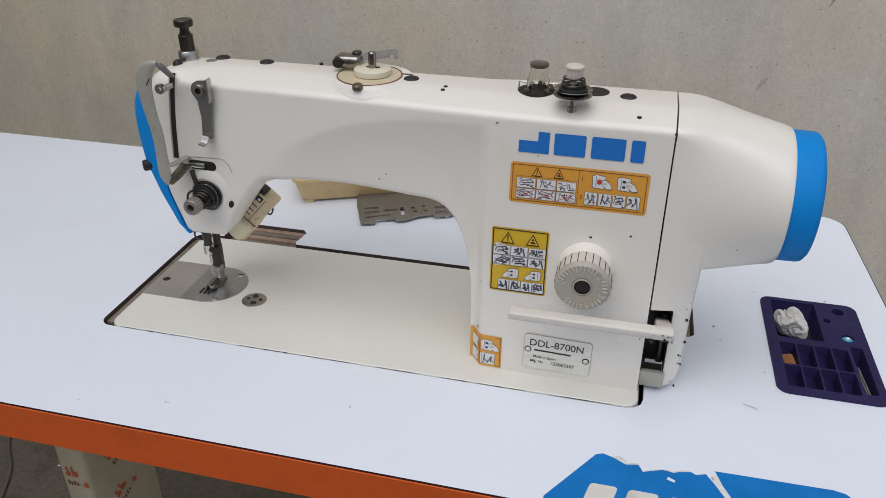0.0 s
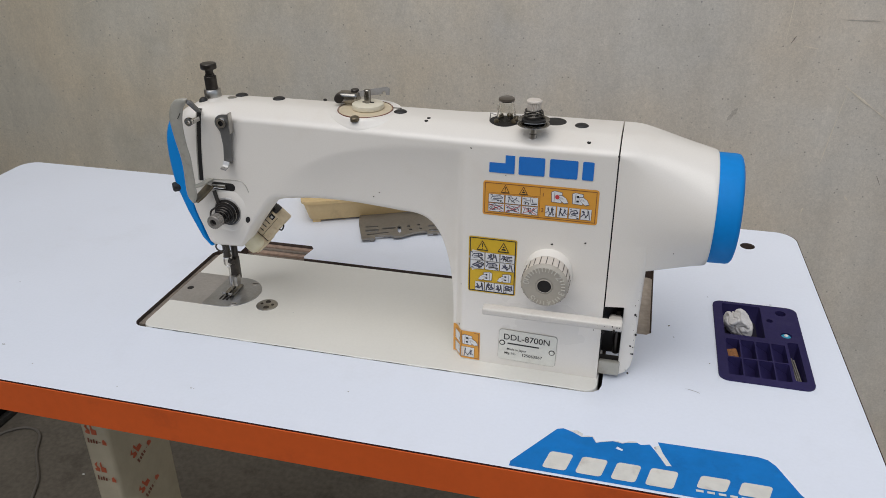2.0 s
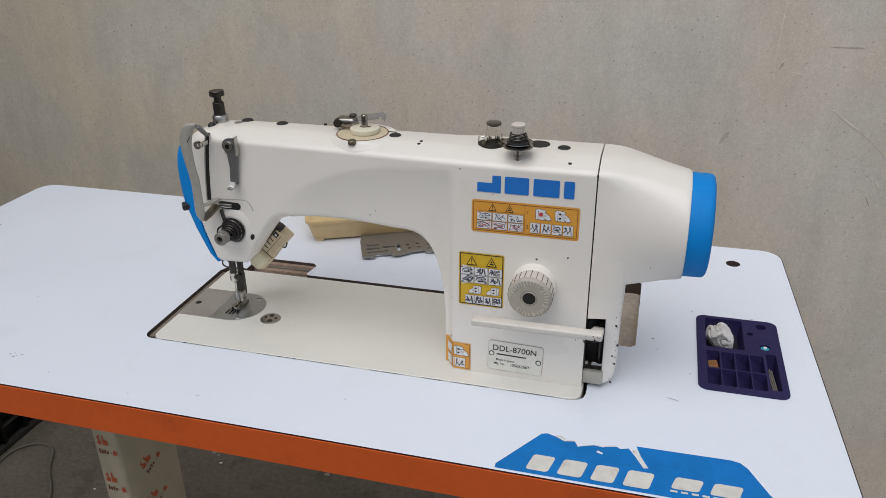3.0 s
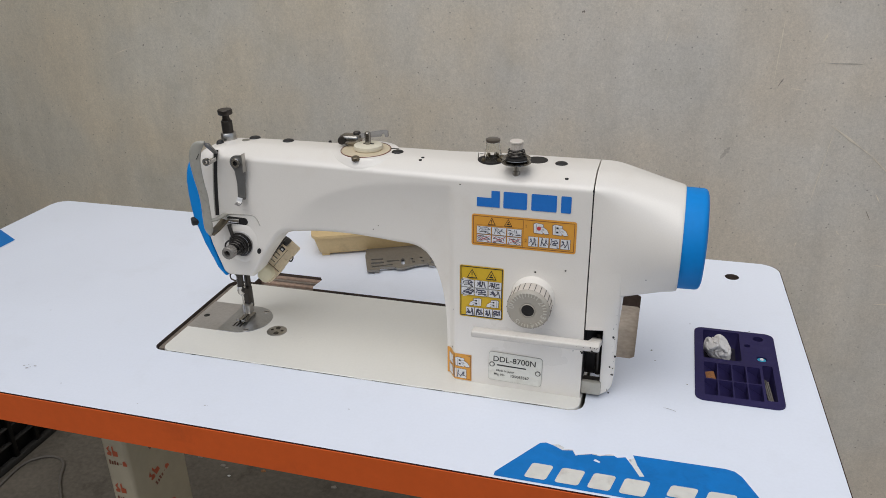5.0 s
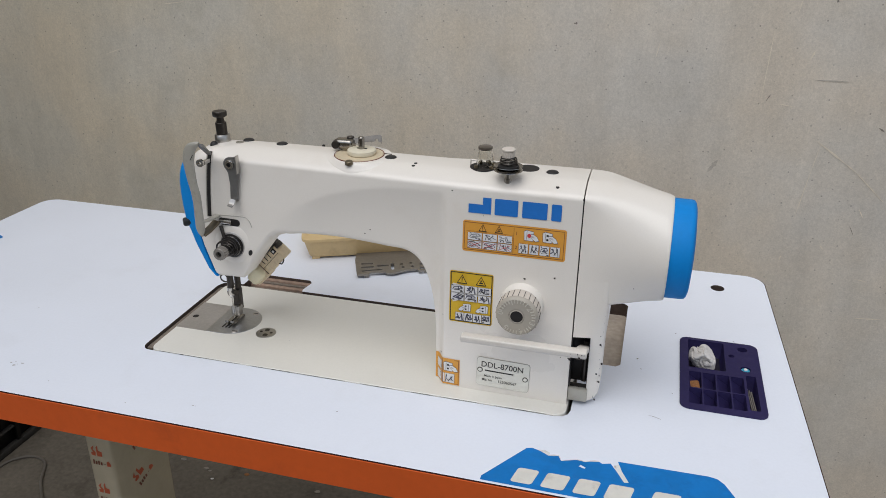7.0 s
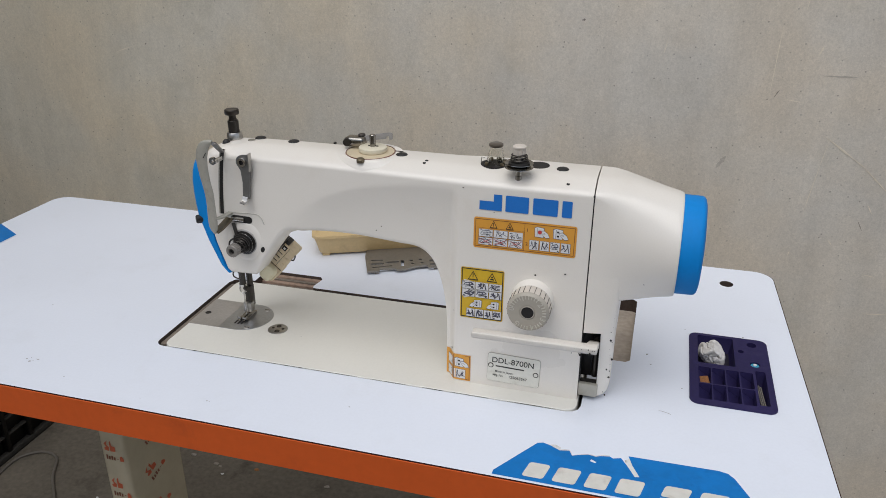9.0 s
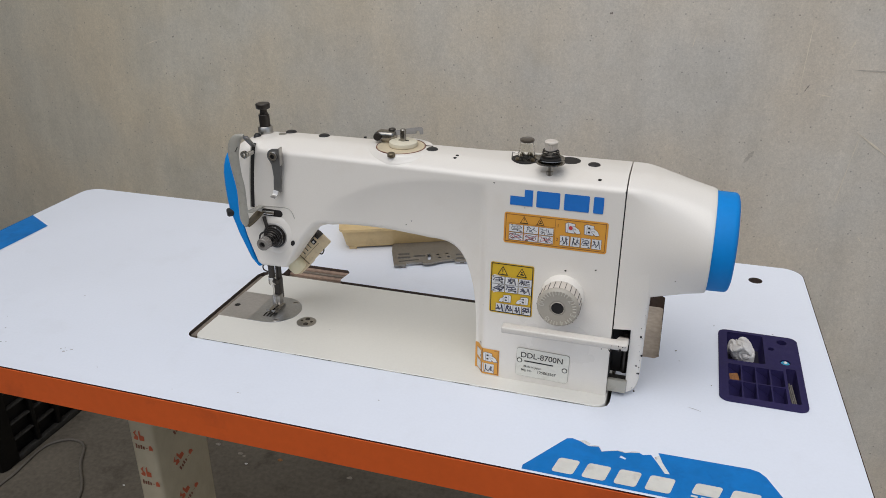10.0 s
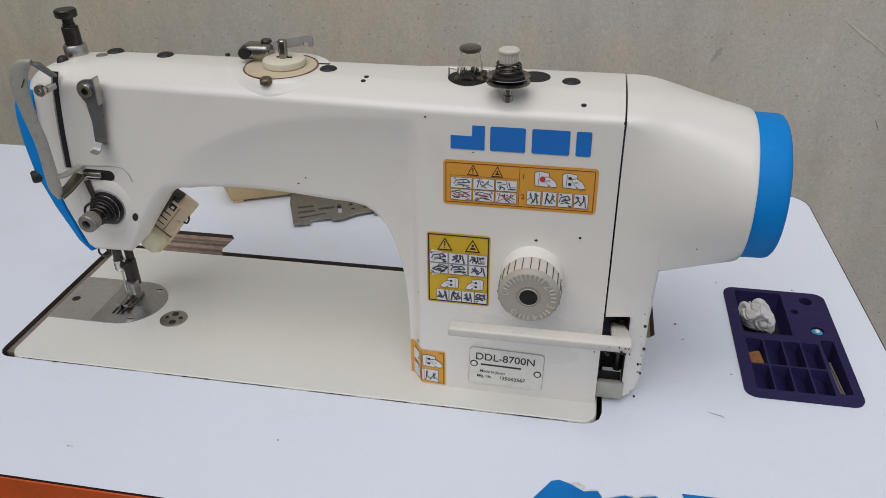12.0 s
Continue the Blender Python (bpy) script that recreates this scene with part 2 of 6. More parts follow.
M_BOX = material("yellowed_plastic", (0.62, 0.455, 0.23), 0.5, vary=0.07, grain=250, cloud=15, bump=0.03, dirt=(0.36, 0.25, 0.14), dirt_amount=0.35)
M_SWITCH = material("aged_cream_plastic", (0.80, 0.66, 0.45), 0.45, vary=0.08, grain=250, cloud=30, bump=0.03, dirt=(0.42, 0.32, 0.2), dirt_amount=0.4)
M_BUTTON = material("yellowed_button", (0.88, 0.80, 0.56), 0.35, vary=0.04, grain=250, cloud=40, bump=0.02)
M_IVORY = material("ivory_plastic", (0.72, 0.66, 0.51), 0.4, vary=0.05, grain=250, cloud=40, bump=0.02, dirt=(0.5, 0.44, 0.33), dirt_amount=0.3)
M_DIAL = material("grey_white_plastic", (0.425, 0.385, 0.32), 0.42, vary=0.05, grain=250, cloud=40, bump=0.02)
M_CLEAR = material("clear_plastic", (0.97, 0.97, 0.95), 0.05, vary=0.01, bump=0.0, transmission=1.0)
M_CLEAR.node_tree.nodes["Principled BSDF"].inputs["IOR"].default_value = 1.12
M_OLIVE = material("olive_cap", (0.075, 0.06, 0.045), 0.3, vary=0.15, coat=0.4)
M_TRAY = material("violet_plastic", (0.022, 0.017, 0.072), 0.6, vary=0.15, grain=250, cloud=25, bump=0.08, dirt=(0.040, 0.033, 0.092), dirt_amount=0.4)
M_TRAY.node_tree.nodes["Principled BSDF"].inputs["Specular IOR Level"].default_value = 0.2
M_TRAYFLOOR = material("grimy_tray_floor", (0.012, 0.010, 0.024), 0.7, vary=0.3, grain=250, cloud=60, bump=0.1, dirt=(0.03, 0.022, 0.018), dirt_amount=0.8)
M_DUSTYFLOOR = material("dusty_tray_floor", (0.050, 0.040, 0.036), 0.8, vary=0.3, grain=250, cloud=60, bump=0.1, dirt=(0.02, 0.016, 0.02), dirt_amount=0.7)
M_COTTON = material("cotton_wool", (0.66, 0.63, 0.60), 0.95, vary=0.12, grain=250, cloud=60, bump=0.3, dirt=(0.36, 0.335, 0.31), dirt_amount=0.6)
M_TEAL = material("teal_plastic", (0.03, 0.30, 0.45), 0.35, vary=0.1)
M_RUST = material("orange_brown_scrap", (0.30, 0.125, 0.04), 0.7, vary=0.5, grain=500, cloud=120)
M_CRATE = material("black_crate_plastic", (0.0035, 0.0033, 0.0032), 0.45, vary=0.2, grain=200, cloud=20, bump=0.08, dirt=(0.009, 0.008, 0.0075), dirt_amount=0.4)
M_CRATE.node_tree.nodes["Principled BSDF"].inputs["Specular IOR Level"].default_value = 0.3
M_CABLE = material("grey_cable_sheath", (0.115, 0.102, 0.085), 0.6, vary=0.1)
M_WRAP = material("cream_wrapped_steel", (0.50, 0.44, 0.32), 0.24, vary=0.08, grain=40, cloud=14, bump=0.5, bump_scale=45, coat=0.5)
M_WRAPRED = material("red_film_print", (0.50, 0.11, 0.05), 0.4, vary=0.15)
M_WRAPDARK = material("brown_film_print", (0.20, 0.07, 0.04), 0.4, vary=0.2)

M_RUB = material("pale_cement_rub", (0.76, 0.68, 0.545), 0.9, vary=0.15, grain=300, cloud=60, bump=0.1)
M_WALLPIT = material("dark_wall_pit", (0.24, 0.21, 0.175), 0.9, vary=0.3, grain=400, cloud=90, bump=0.1)
M_SMUDGE = material("grey_wall_smudge", (0.475, 0.43, 0.365), 0.9, vary=0.2, grain=300, cloud=90, bump=0.1)
M_GAPFILL = material("gap_fill_grey", (0.24, 0.225, 0.20), 0.9, vary=0.35, grain=300, cloud=60, bump=0.2, dirt=(0.12, 0.10, 0.085), dirt_amount=0.7)
M_CRATEDUST = material("dusty_crate_plastic", (0.026, 0.0235, 0.020), 0.7, vary=0.4, grain=200, cloud=30, bump=0.1, dirt=(0.06, 0.054, 0.046), dirt_amount=0.5)
M_SCUFF = material("grey_scuff", (0.42, 0.42, 0.43), 0.6, vary=0.2)


# ---- builders ----
def thing(name, at, label, category, group="", kind=""):
    ob = new(name)
    ob.location = at
    ob.empty_display_size = 0.02
    return tagged(ob, label, category, group, kind)


def finish(name, bm, mat, smooth=35):
    me = bpy.data.meshes.new(name)
    bmesh.ops.recalc_face_normals(bm, faces=bm.faces)
    bm.to_mesh(me)
    bm.free()
    for m in mat if isinstance(mat, (list, tuple)) else [mat]:
        me.materials.append(m)
    if smooth:
        me.polygons.foreach_set("use_smooth", [True] * len(me.polygons))
        me.set_sharp_from_angle(angle=radians(smooth))
    return me


def origin_of(ob):
    p = Vector()
    while ob:
        p += ob.location
        ob = ob.parent
    return p


def part(name, bm, mat, parent=None, label="", smooth=35):
    """Links a bmesh, drawn in world metres, as one mesh object under a thing or a part."""
    ob = new(name, finish(name, bm, mat, smooth))
    if parent:
        ob.parent = parent
        ob.location = -origin_of(parent)
    if label:
        ob["label"] = label
    return ob


def box(x0, x1, y0, y1, z0, z1, bevel=0.0, seg=2, bm=None, m=None):
    bm = bm or bmesh.new()
    c = Matrix.Translation(((x0 + x1) / 2, (y0 + y1) / 2, (z0 + z1) / 2)) @ Matrix.Diagonal((x1 - x0, y1 - y0, z1 - z0, 1))
    made = bmesh.ops.create_cube(bm, size=1, matrix=(m or Matrix()) @ c)
    if bevel:
        edges = list({e for v in made["verts"] for e in v.link_edges})
        bmesh.ops.bevel(bm, geom=edges, offset=bevel, segments=seg, affect="EDGES", profile=0.5)
    return bm


def lathe(profile, base, axis=(0, 0, 1), seg=32, bm=None):
    """Turns a profile of (radius, height) pairs about an axis through base; radius 0 closes it."""
    bm = bm or bmesh.new()
    q = Vector(axis).normalized().to_track_quat("Z", "Y").to_matrix()
    base, rings = Vector(base), []
    for r, h in profile:
        if r == 0:
            rings.append([bm.verts.new(base + q @ Vector((0, 0, h)))])
        else:
            rings.append([bm.verts.new(base + q @ Vector((r * math.cos(2 * math.pi * k / seg), r * math.sin(2 * math.pi * k / seg), h))) for k in range(seg)])
    for a, b in zip(rings, rings[1:]):
        for k in range(seg):
            j = (k + 1) % seg
            if len(a) == 1 and len(b) > 1:
                bm.faces.new((a[0], b[k], b[j]))
            elif len(b) == 1 and len(a) > 1:
                bm.faces.new((a[k], b[0], a[j]))
            elif len(a) > 1:
                bm.faces.new((a[k], b[k], b[j], a[j]))
    return bm


def loft(rings, bm=None, caps=True):
    bm = bm or bmesh.new()
    vs = [[bm.verts.new(p) for p in ring] for ring in rings]
    n = len(vs[0])
    for a, b in zip(vs, vs[1:]):
        for k in range(n):
            bm.faces.new((a[k], a[(k + 1) % n], b[(k + 1) % n], b[k]))
    if caps:
        bm.faces.new(vs[0])
        bm.faces.new(list(reversed(vs[-1])))
    return bm


def tube(points, r, seg=8, bm=None):
    """A round rod along a line of points."""
    pts, rings = [Vector(p) for p in points], []
    up = Vector((0.13, 0.21, 0.97))
    for i, p in enumerate(pts):
        d = (pts[min(i + 1, len(pts) - 1)] - pts[max(i - 1, 0)]).normalized()
        a = d.cross(up)
        a = a.normalized() if a.length > 1e-4 else Vector((1, 0, 0))
        b = d.cross(a)
        rings.append([p + r * (math.cos(2 * math.pi * k / seg) * a + math.sin(2 * math.pi * k / seg) * b) for k in range(seg)])
    return loft(rings, bm)


def curve_points(ctrl, n=8):
    """Points on a smooth line through the control points."""
    c = [Vector(p) for p in ctrl]
    c = [2 * c[0] - c[1]] + c + [2 * c[-1] - c[-2]]
    out = []
    for i in range(1, len(c) - 2):
        for k in range(n):
            t = k / n
            out.append(0.5 * ((2 * c[i]) + (c[i + 1] - c[i - 1]) * t + (2 * c[i - 1] - 5 * c[i] + 4 * c[i + 1] - c[i + 2]) * t * t
                              + (3 * c[i] - c[i - 1] - 3 * c[i + 1] + c[i + 2]) * t ** 3))
    return out + [c[-2]]


def rounded(x0, x1, y0, y1, r, n=6):
    """A rectangle with round corners, as 2D points, anticlockwise."""
    pts = []
    for cx, cy, a in ((x1 - r, y1 - r, 0), (x0 + r, y1 - r, 90), (x0 + r, y0 + r, 180), (x1 - r, y0 + r, 270)):
        for k in range(n + 1):
            t = radians(a + 90 * k / n)
            pts.append((cx + r * math.cos(t), cy + r * math.sin(t)))
    return pts


def disc_points(x, y, r, n=24):
    return [(x + r * math.cos(2 * math.pi * k / n), y + r * math.sin(2 * math.pi * k / n)) for k in range(n)]


def slab(outer, holes, z0, z1, m=None, inner=0, side=0):
    """A plate with holes through it; the holes' walls take material slot inner, the rim takes side."""
    bm = bmesh.new()
    m = m or Matrix()
    loops, edges = [], []
    for pts in [outer] + list(holes):
        lp = [bm.verts.new((x, y, z1)) for x, y in pts]
        loops.append(lp)
        edges += [bm.edges.new((lp[k], lp[(k + 1) % len(lp)])) for k in range(len(lp))]
    bmesh.ops.triangle_fill(bm, use_beauty=True, use_dissolve=False, edges=edges)
    top = list(bm.faces)
    low = {v: bm.verts.new((v.co.x, v.co.y, z0)) for lp in loops for v in lp}
    for f in top:
        bm.faces.new([low[v] for v in reversed(f.verts)])
    for i, lp in enumerate(loops):
        for k in range(len(lp)):
            a, b = lp[k], lp[(k + 1) % len(lp)]
            f = bm.faces.new((a, b, low[b], low[a]))
            f.material_index = inner if i else side
    bmesh.ops.transform(bm, matrix=m, verts=bm.verts)
    return bm


def lettering(text, size, m, bold=0.0):
    """Flat letters of the built-in font, centred, drawn in the plane of m."""
    cu = bpy.data.curves.new("lettering", "FONT")
    cu.body, cu.size, cu.align_x, cu.align_y = text, size, "CENTER", "CENTER"
    cu.offset = bold * size
    ob = new("lettering", cu)
    bpy.context.view_layer.update()
    me = bpy.data.meshes.new_from_object(ob.evaluated_get(bpy.context.evaluated_depsgraph_get()))
    bpy.data.objects.remove(ob)
    bpy.data.curves.remove(cu)
    bm = bmesh.new()
    bm.from_mesh(me)
    bpy.data.meshes.remove(me)
    bmesh.ops.transform(bm, matrix=m, verts=bm.verts)
    return bm


def smoothstep(a, b, x):
    t = min(1.0, max(0.0, (x - a) / (b - a)))
    return t * t * (3 - 2 * t)


def along(table, x):
    """Straight-line reading of a small table of (x, value) pairs."""
    if x <= table[0][0]:
        return table[0][1]
    for (a, p), (b, q) in zip(table, table[1:]):
        if x <= b:
            return p + (q - p) * (x - a) / (b - a)
    return table[-1][1]


# ---- setting ----
wall = tagged(part("wall_north", box(-6, 6, 0.823, 1.02, -0.05, 3.2), M_WALL, smooth=0), "grey-beige cement-rendered wall with pits and trowel streaks", "wall", kind="structure")
# Unseen wall added behind the camera to cut low front light.
tagged(part("wall_south", box(-6, 6, -4.6, -4.4, -0.05, 2.2), M_WALL, smooth=0), "unseen plain rendered wall, added to hold back light", "wall", kind="structure")
# Unseen wall added to darken the left side of the place.
tagged(part("wall_west", box(-1.70, -1.50, -1.0, 0.822, -0.05, 3.9), M_SHADEWALL, smooth=0), "unseen plain rendered wall, added to hold back light", "wall", kind="structure")
ground = bmesh.new()
bmesh.ops.create_grid(ground, x_segments=2, y_segments=2, size=400)
floor = tagged(part("floor", ground, M_FLOOR, smooth=0), "dusty dark grey concrete floor", "floor", kind="structure")

# ---- sewing table ----
table = thing("sewing_table", (0.137, 0.142, 0), "white laminate sewing table with an orange front edge", "table")
X0, X1, Y0, Y1 = -0.497, 0.766, -0.126, 0.418
outline = [(x - 0.018 * max(0.0, x) / X1 * (y - Y0) / (Y1 - Y0) + 0.004 * (x > 0), y + 0.003 * max(0.0, x) / X1 * (y - Y0) / (Y1 - Y0)) for x, y in rounded(X0, X1, Y0, Y1, 0.026, 8)]
# the bed's cutout with the hinge notch on its far side, in one outline
cutout = [(0.5215, 0.011), (0.5215, 0.115), (0.562, 0.115), (0.567, 0.120), (0.567, 0.276), (0.562, 0.281), (0.5215, 0.281), (0.5215, 0.1935), (0.121, 0.1935), (0.119, 0.199), (0.1225, 0.222), (0.117, 0.229), (0.03, 0.229), (0.03, 0.192)]
cutout += [(0.0105, 0.192), (0.0005, 0.188), (-0.0038, 0.178), (-0.0038, 0.009), (-0.003, 0.0045), (-0.0003, 0.0005), (0.0037, -0.0022), (0.009, -0.003), (0.507, -0.0035), (0.514, -0.0015), (0.5195, 0.0035)]
tray_hole = rounded(0.640, 0.722, 0.055, 0.203, 0.008, 4)
small_hole = disc_points(0.687, 0.367, 0.0095)
part("tabletop", slab(outline, [cutout, tray_hole, small_hole], T - 0.036, T, inner=1, side=2), [M_LAMINATE, M_WOOD, M_EDGE], table, "white laminate", smooth=0)
MX, MY = (X0 + X1) / 2, (Y0 + Y1) / 2
lip = [(MX + (x - MX) * (1 + 0.0024 / (X1 - X0)), MY + (y - MY) * (1 + 0.0024 / (Y1 - Y0))) for x, y in outline]
part("edge_strip", slab(lip, [outline], T - 0.036, T - 0.0004), M_EDGE, table, "thin dark edge strip", smooth=0)
part("edge_band", box(X0 + 0.03, X1 - 0.03, Y0 - 0.0026, Y0 - 0.0013, T - 0.038, T - 0.0008), M_ORANGE, table, "orange front edging")
part("cutout_ledge", box(-0.012, 0.54, -0.01, 0.24, T - 0.046, T - 0.0362), M_WOOD, table, "dark oily board")
# Added filler that keeps the narrow front gap from reading as black shade.
part("gap_dust", box(0.02, 0.505, -0.0033, -0.0024, T - 0.006, T - 0.0003), M_GAPFILL, table, "strip added in the cutout's front gap to soften its dark line")
part("cutout_lining", box(-0.0037, 0.0046, 0.008, 0.184, T - 0.030, T - 0.0045, 0.0012), M_LINING, table, "worn tan board edge inside the cutout")
part("hinge_pocket", box(0.028, 0.125, 0.1935, 0.2315, T - 0.026, T - 0.014, 0.001), M_POCKET, table)
for y0, y1, drop, board in ((0.2050, 0.2110, 0.0115, M_LINING), (0.2112, 0.2180, 0.0085, M_POCKET), (0.2182, 0.2225, 0.0065, M_LINING), (0.2227, 0.2305, 0.0045, M_POCKET)):
    part("hinge_step", box(0.028, 0.1215, y0, y1, T - 0.0139, T - drop, 0.0006), board, table)
part("belt_slot_floor", box(0.5225, 0.5665, 0.116, 0.280, T - 0.026, T - 0.018), M_PLY, table)


def stand_leg(x):
    leg = part("leg", box(x - 0.0225, x + 0.0225, 0.092, 0.225, 0.03, T - 0.036, 0.007, 3), M_WRAP, table, "cream steel leg in printed film")
    part("foot", box(x - 0.03, x + 0.03, -0.1, 0.39, 0.0, 0.0305, 0.005), M_WRAP, table)
    return leg


leg_left, leg_right = stand_leg(-0.193), stand_leg(0.46)
part("stretcher", box(-0.1704, 0.4374, 0.120, 0.205, 0.165, 0.232, 0.004, 3), M_WRAP, table, "cream steel crossbar")


def film_print(leg, x, zs):
    """The film's repeated marks: a red flame shape over a row of short bars."""
    for face, dz in (("front", 0.0), ("side", 0.0)):
        for k, z in enumerate(zs):
            shapes = [[(-0.0125, 0.001), (-0.006, 0.0), (-0.0045, 0.007), (-0.009, 0.012), (-0.006, 0.020), (-0.013, 0.0135), (-0.0095, 0.0075), (-0.0135, 0.005)],
                      [(-0.003, 0.0), (0.006, 0.0005), (0.0065, 0.0095), (0.0, 0.011), (0.0, 0.0205), (-0.003, 0.017)]]
            shapes += [[(a, -0.0135), (a + 0.0028, -0.0135), (a + 0.0034, h), (a + 0.0006, h)] for a, h in ((-0.013, -0.0045), (-0.0085, -0.007), (-0.004, -0.0055), (0.0005, -0.0075))]
            shapes += [[(0.0065, -0.0105), (0.0095, -0.0105), (0.0095, -0.0095), (0.0065, -0.0095)], [(0.0115, -0.0135), (0.0185, -0.0135), (0.019, -0.0085), (0.0155, -0.003), (0.012, -0.0055)]]
            for n, pts in enumerate(shapes):
                pts = [(p, q + 0.003 * (n < 2)) for p, q in pts]
                if face == "side":
                    c, s = math.cos(radians(24)), math.sin(radians(24))
                    pts = [(p * c - q * s, p * s + q * c) for p, q in pts]
                bm = bmesh.new()
                for p, q in pts:
                    bm.verts.new((x + p * 1.0, 0.0913, z + q) if face == "front" else (x + 0.0232, 0.150 + 1.25 * p, z + dz + q))
                bm.faces.new(bm.verts)
                part("film_mark", bm, M_WRAPDARK if 2 <= n < 7 else M_WRAPRED, leg, smooth=0)


film_print(leg_left, -0.193, [0.263, 0.335, 0.407, 0.479, 0.551, 0.623, 0.695])

# ---- sewing machine ----
machine = thing("sewing_machine", (0.26, 0.09, T), "white industrial sewing machine with a blue handwheel, set in the table", "sewing machine")
UNDER = [(0.062, 0.192), (0.0655, 0.163), (0.073, 0.13), (0.0868, 0.093), (0.0905, 0.0905), (0.123, 0.0915), (0.1265, 0.0945), (0.1410, 0.1155), (0.1570, 0.137), (0.1665, 0.1470), (0.180, 0.1534), (0.20, 0.1559), (0.29, 0.1568)]
OVER = [(0.062, 0.214), (0.0628, 0.226), (0.0655, 0.2345), (0.073, 0.2415), (0.09, 0.2450), (0.125, 0.2462), (0.17, 0.2464), (0.23, 0.2462), (0.3, 0.2458), (0.38, 0.2454), (0.45, 0.2449), (0.52, 0.2447)]
RIDGE = [(0.15, 0.12), (0.165, 0.158), (0.175, 0.171), (0.195, 0.187), (0.215, 0.199), (0.24, 0.210), (0.267, 0.218), (0.3, 0.224), (0.325, 0.2265), (0.375, 0.228)]
COLUMN_X, ARC = 0.3635, 0.062


def under(x):
    if x < COLUMN_X - ARC:
        return along(UNDER, x) - 0.004 * smoothstep(0.24, 0.32, x)
    if x < COLUMN_X - 1e-6:
        d = (x - (COLUMN_X - ARC)) / ARC
        return 0.1529 - 0.107 * (1 - math.sqrt(max(0.0, 1 - d ** 3.9)))
    return -0.001


def face_y(x, u):
    """The front face of head, arm and column: it leans back a little and is dished below the arm's ridge."""
    y = along([(0.12, 0.041), (0.385, 0.0265), (0.52, 0.0255)], x) + 0.05 * (u - 0.12) + 0.03 * max(0.0, u - 0.12)
    d = max(0.0, along(RIDGE, x) - u)
    d = math.sqrt(d * d + 0.000003) - 0.00173
    dish = 0.255 * 0.045 * (1 - math.exp(-d / 0.045)) * smoothstep(0.0, 0.011, 0.3765 - x)
    return y + smoothstep(0.155, 0.23, x) * dish


TOP_U, TOP_Y, TOP_ROUND = 0.0105, 0.030, 0.0045


def shoulder(y, hi, top_u, top_y, n):
    """The turn from the front face into the sloping top, as (y, height) pairs: a small round, then a slope that levels out."""
    r = TOP_ROUND * top_u / TOP_U
    slope = lambda q: (y + top_y * q, hi - top_u * (1 - q) ** 1.6)
    a, c, b = (y, hi - top_u - r), (y, hi - top_u), slope(0.17)
    few = n // 2
    out = []
    for k in range(few):
        t = k / few
        out.append(tuple((1 - t) ** 2 * a[i] + 2 * t * (1 - t) * c[i] + t * t * b[i] for i in (0, 1)))
    return out + [slope(0.17 + 0.83 * k / (n - few)) for k in range(n - few + 1)]


def section(x, lo, hi, front, back, top_u, top_y, low_u, low_y, tuck=0.0):
    """One upright slice of a casting: the front from low to high, round over the top, down the back."""
    ring = []
    lo_a, hi_a = lo + low_u, hi - top_u * (1 + TOP_ROUND / TOP_U)
    for k in range(7):
        t = radians(90 * k / 7)
        u = lo + low_u * (1 - math.cos(t))
        ring.append((x, front(x, u) + low_y * (1 - math.sin(t)), T + u))
    b1, b2 = min(hi_a, max(lo_a, 0.047)), min(hi_a, max(lo_a, 0.16))
    for a, b, n in ((lo_a, b1, 6), (b1, b2, 20), (b2, hi_a, 26)):
        for k in range(n):
            u = a + (b - a) * k / n
            ring.append((x, front(x, u), T + u))
    ring += [(x, y, T + u) for y, u in shoulder(front(x, hi_a), hi, top_u, top_y, 16)]
    rb = min(0.022, (hi - lo) * 0.3)
    for k in range(9):
        t = radians(90 * k / 8)
        ring.append((x, back - rb + rb * math.sin(t), T + hi - rb + rb * math.cos(t)))
    for k in range(9):
        t = radians(90 * k / 8)
        ring.append((x, back - tuck - 0.006 + 0.006 * math.cos(t), T + lo + 0.006 - 0.006 * math.sin(t)))
    return ring


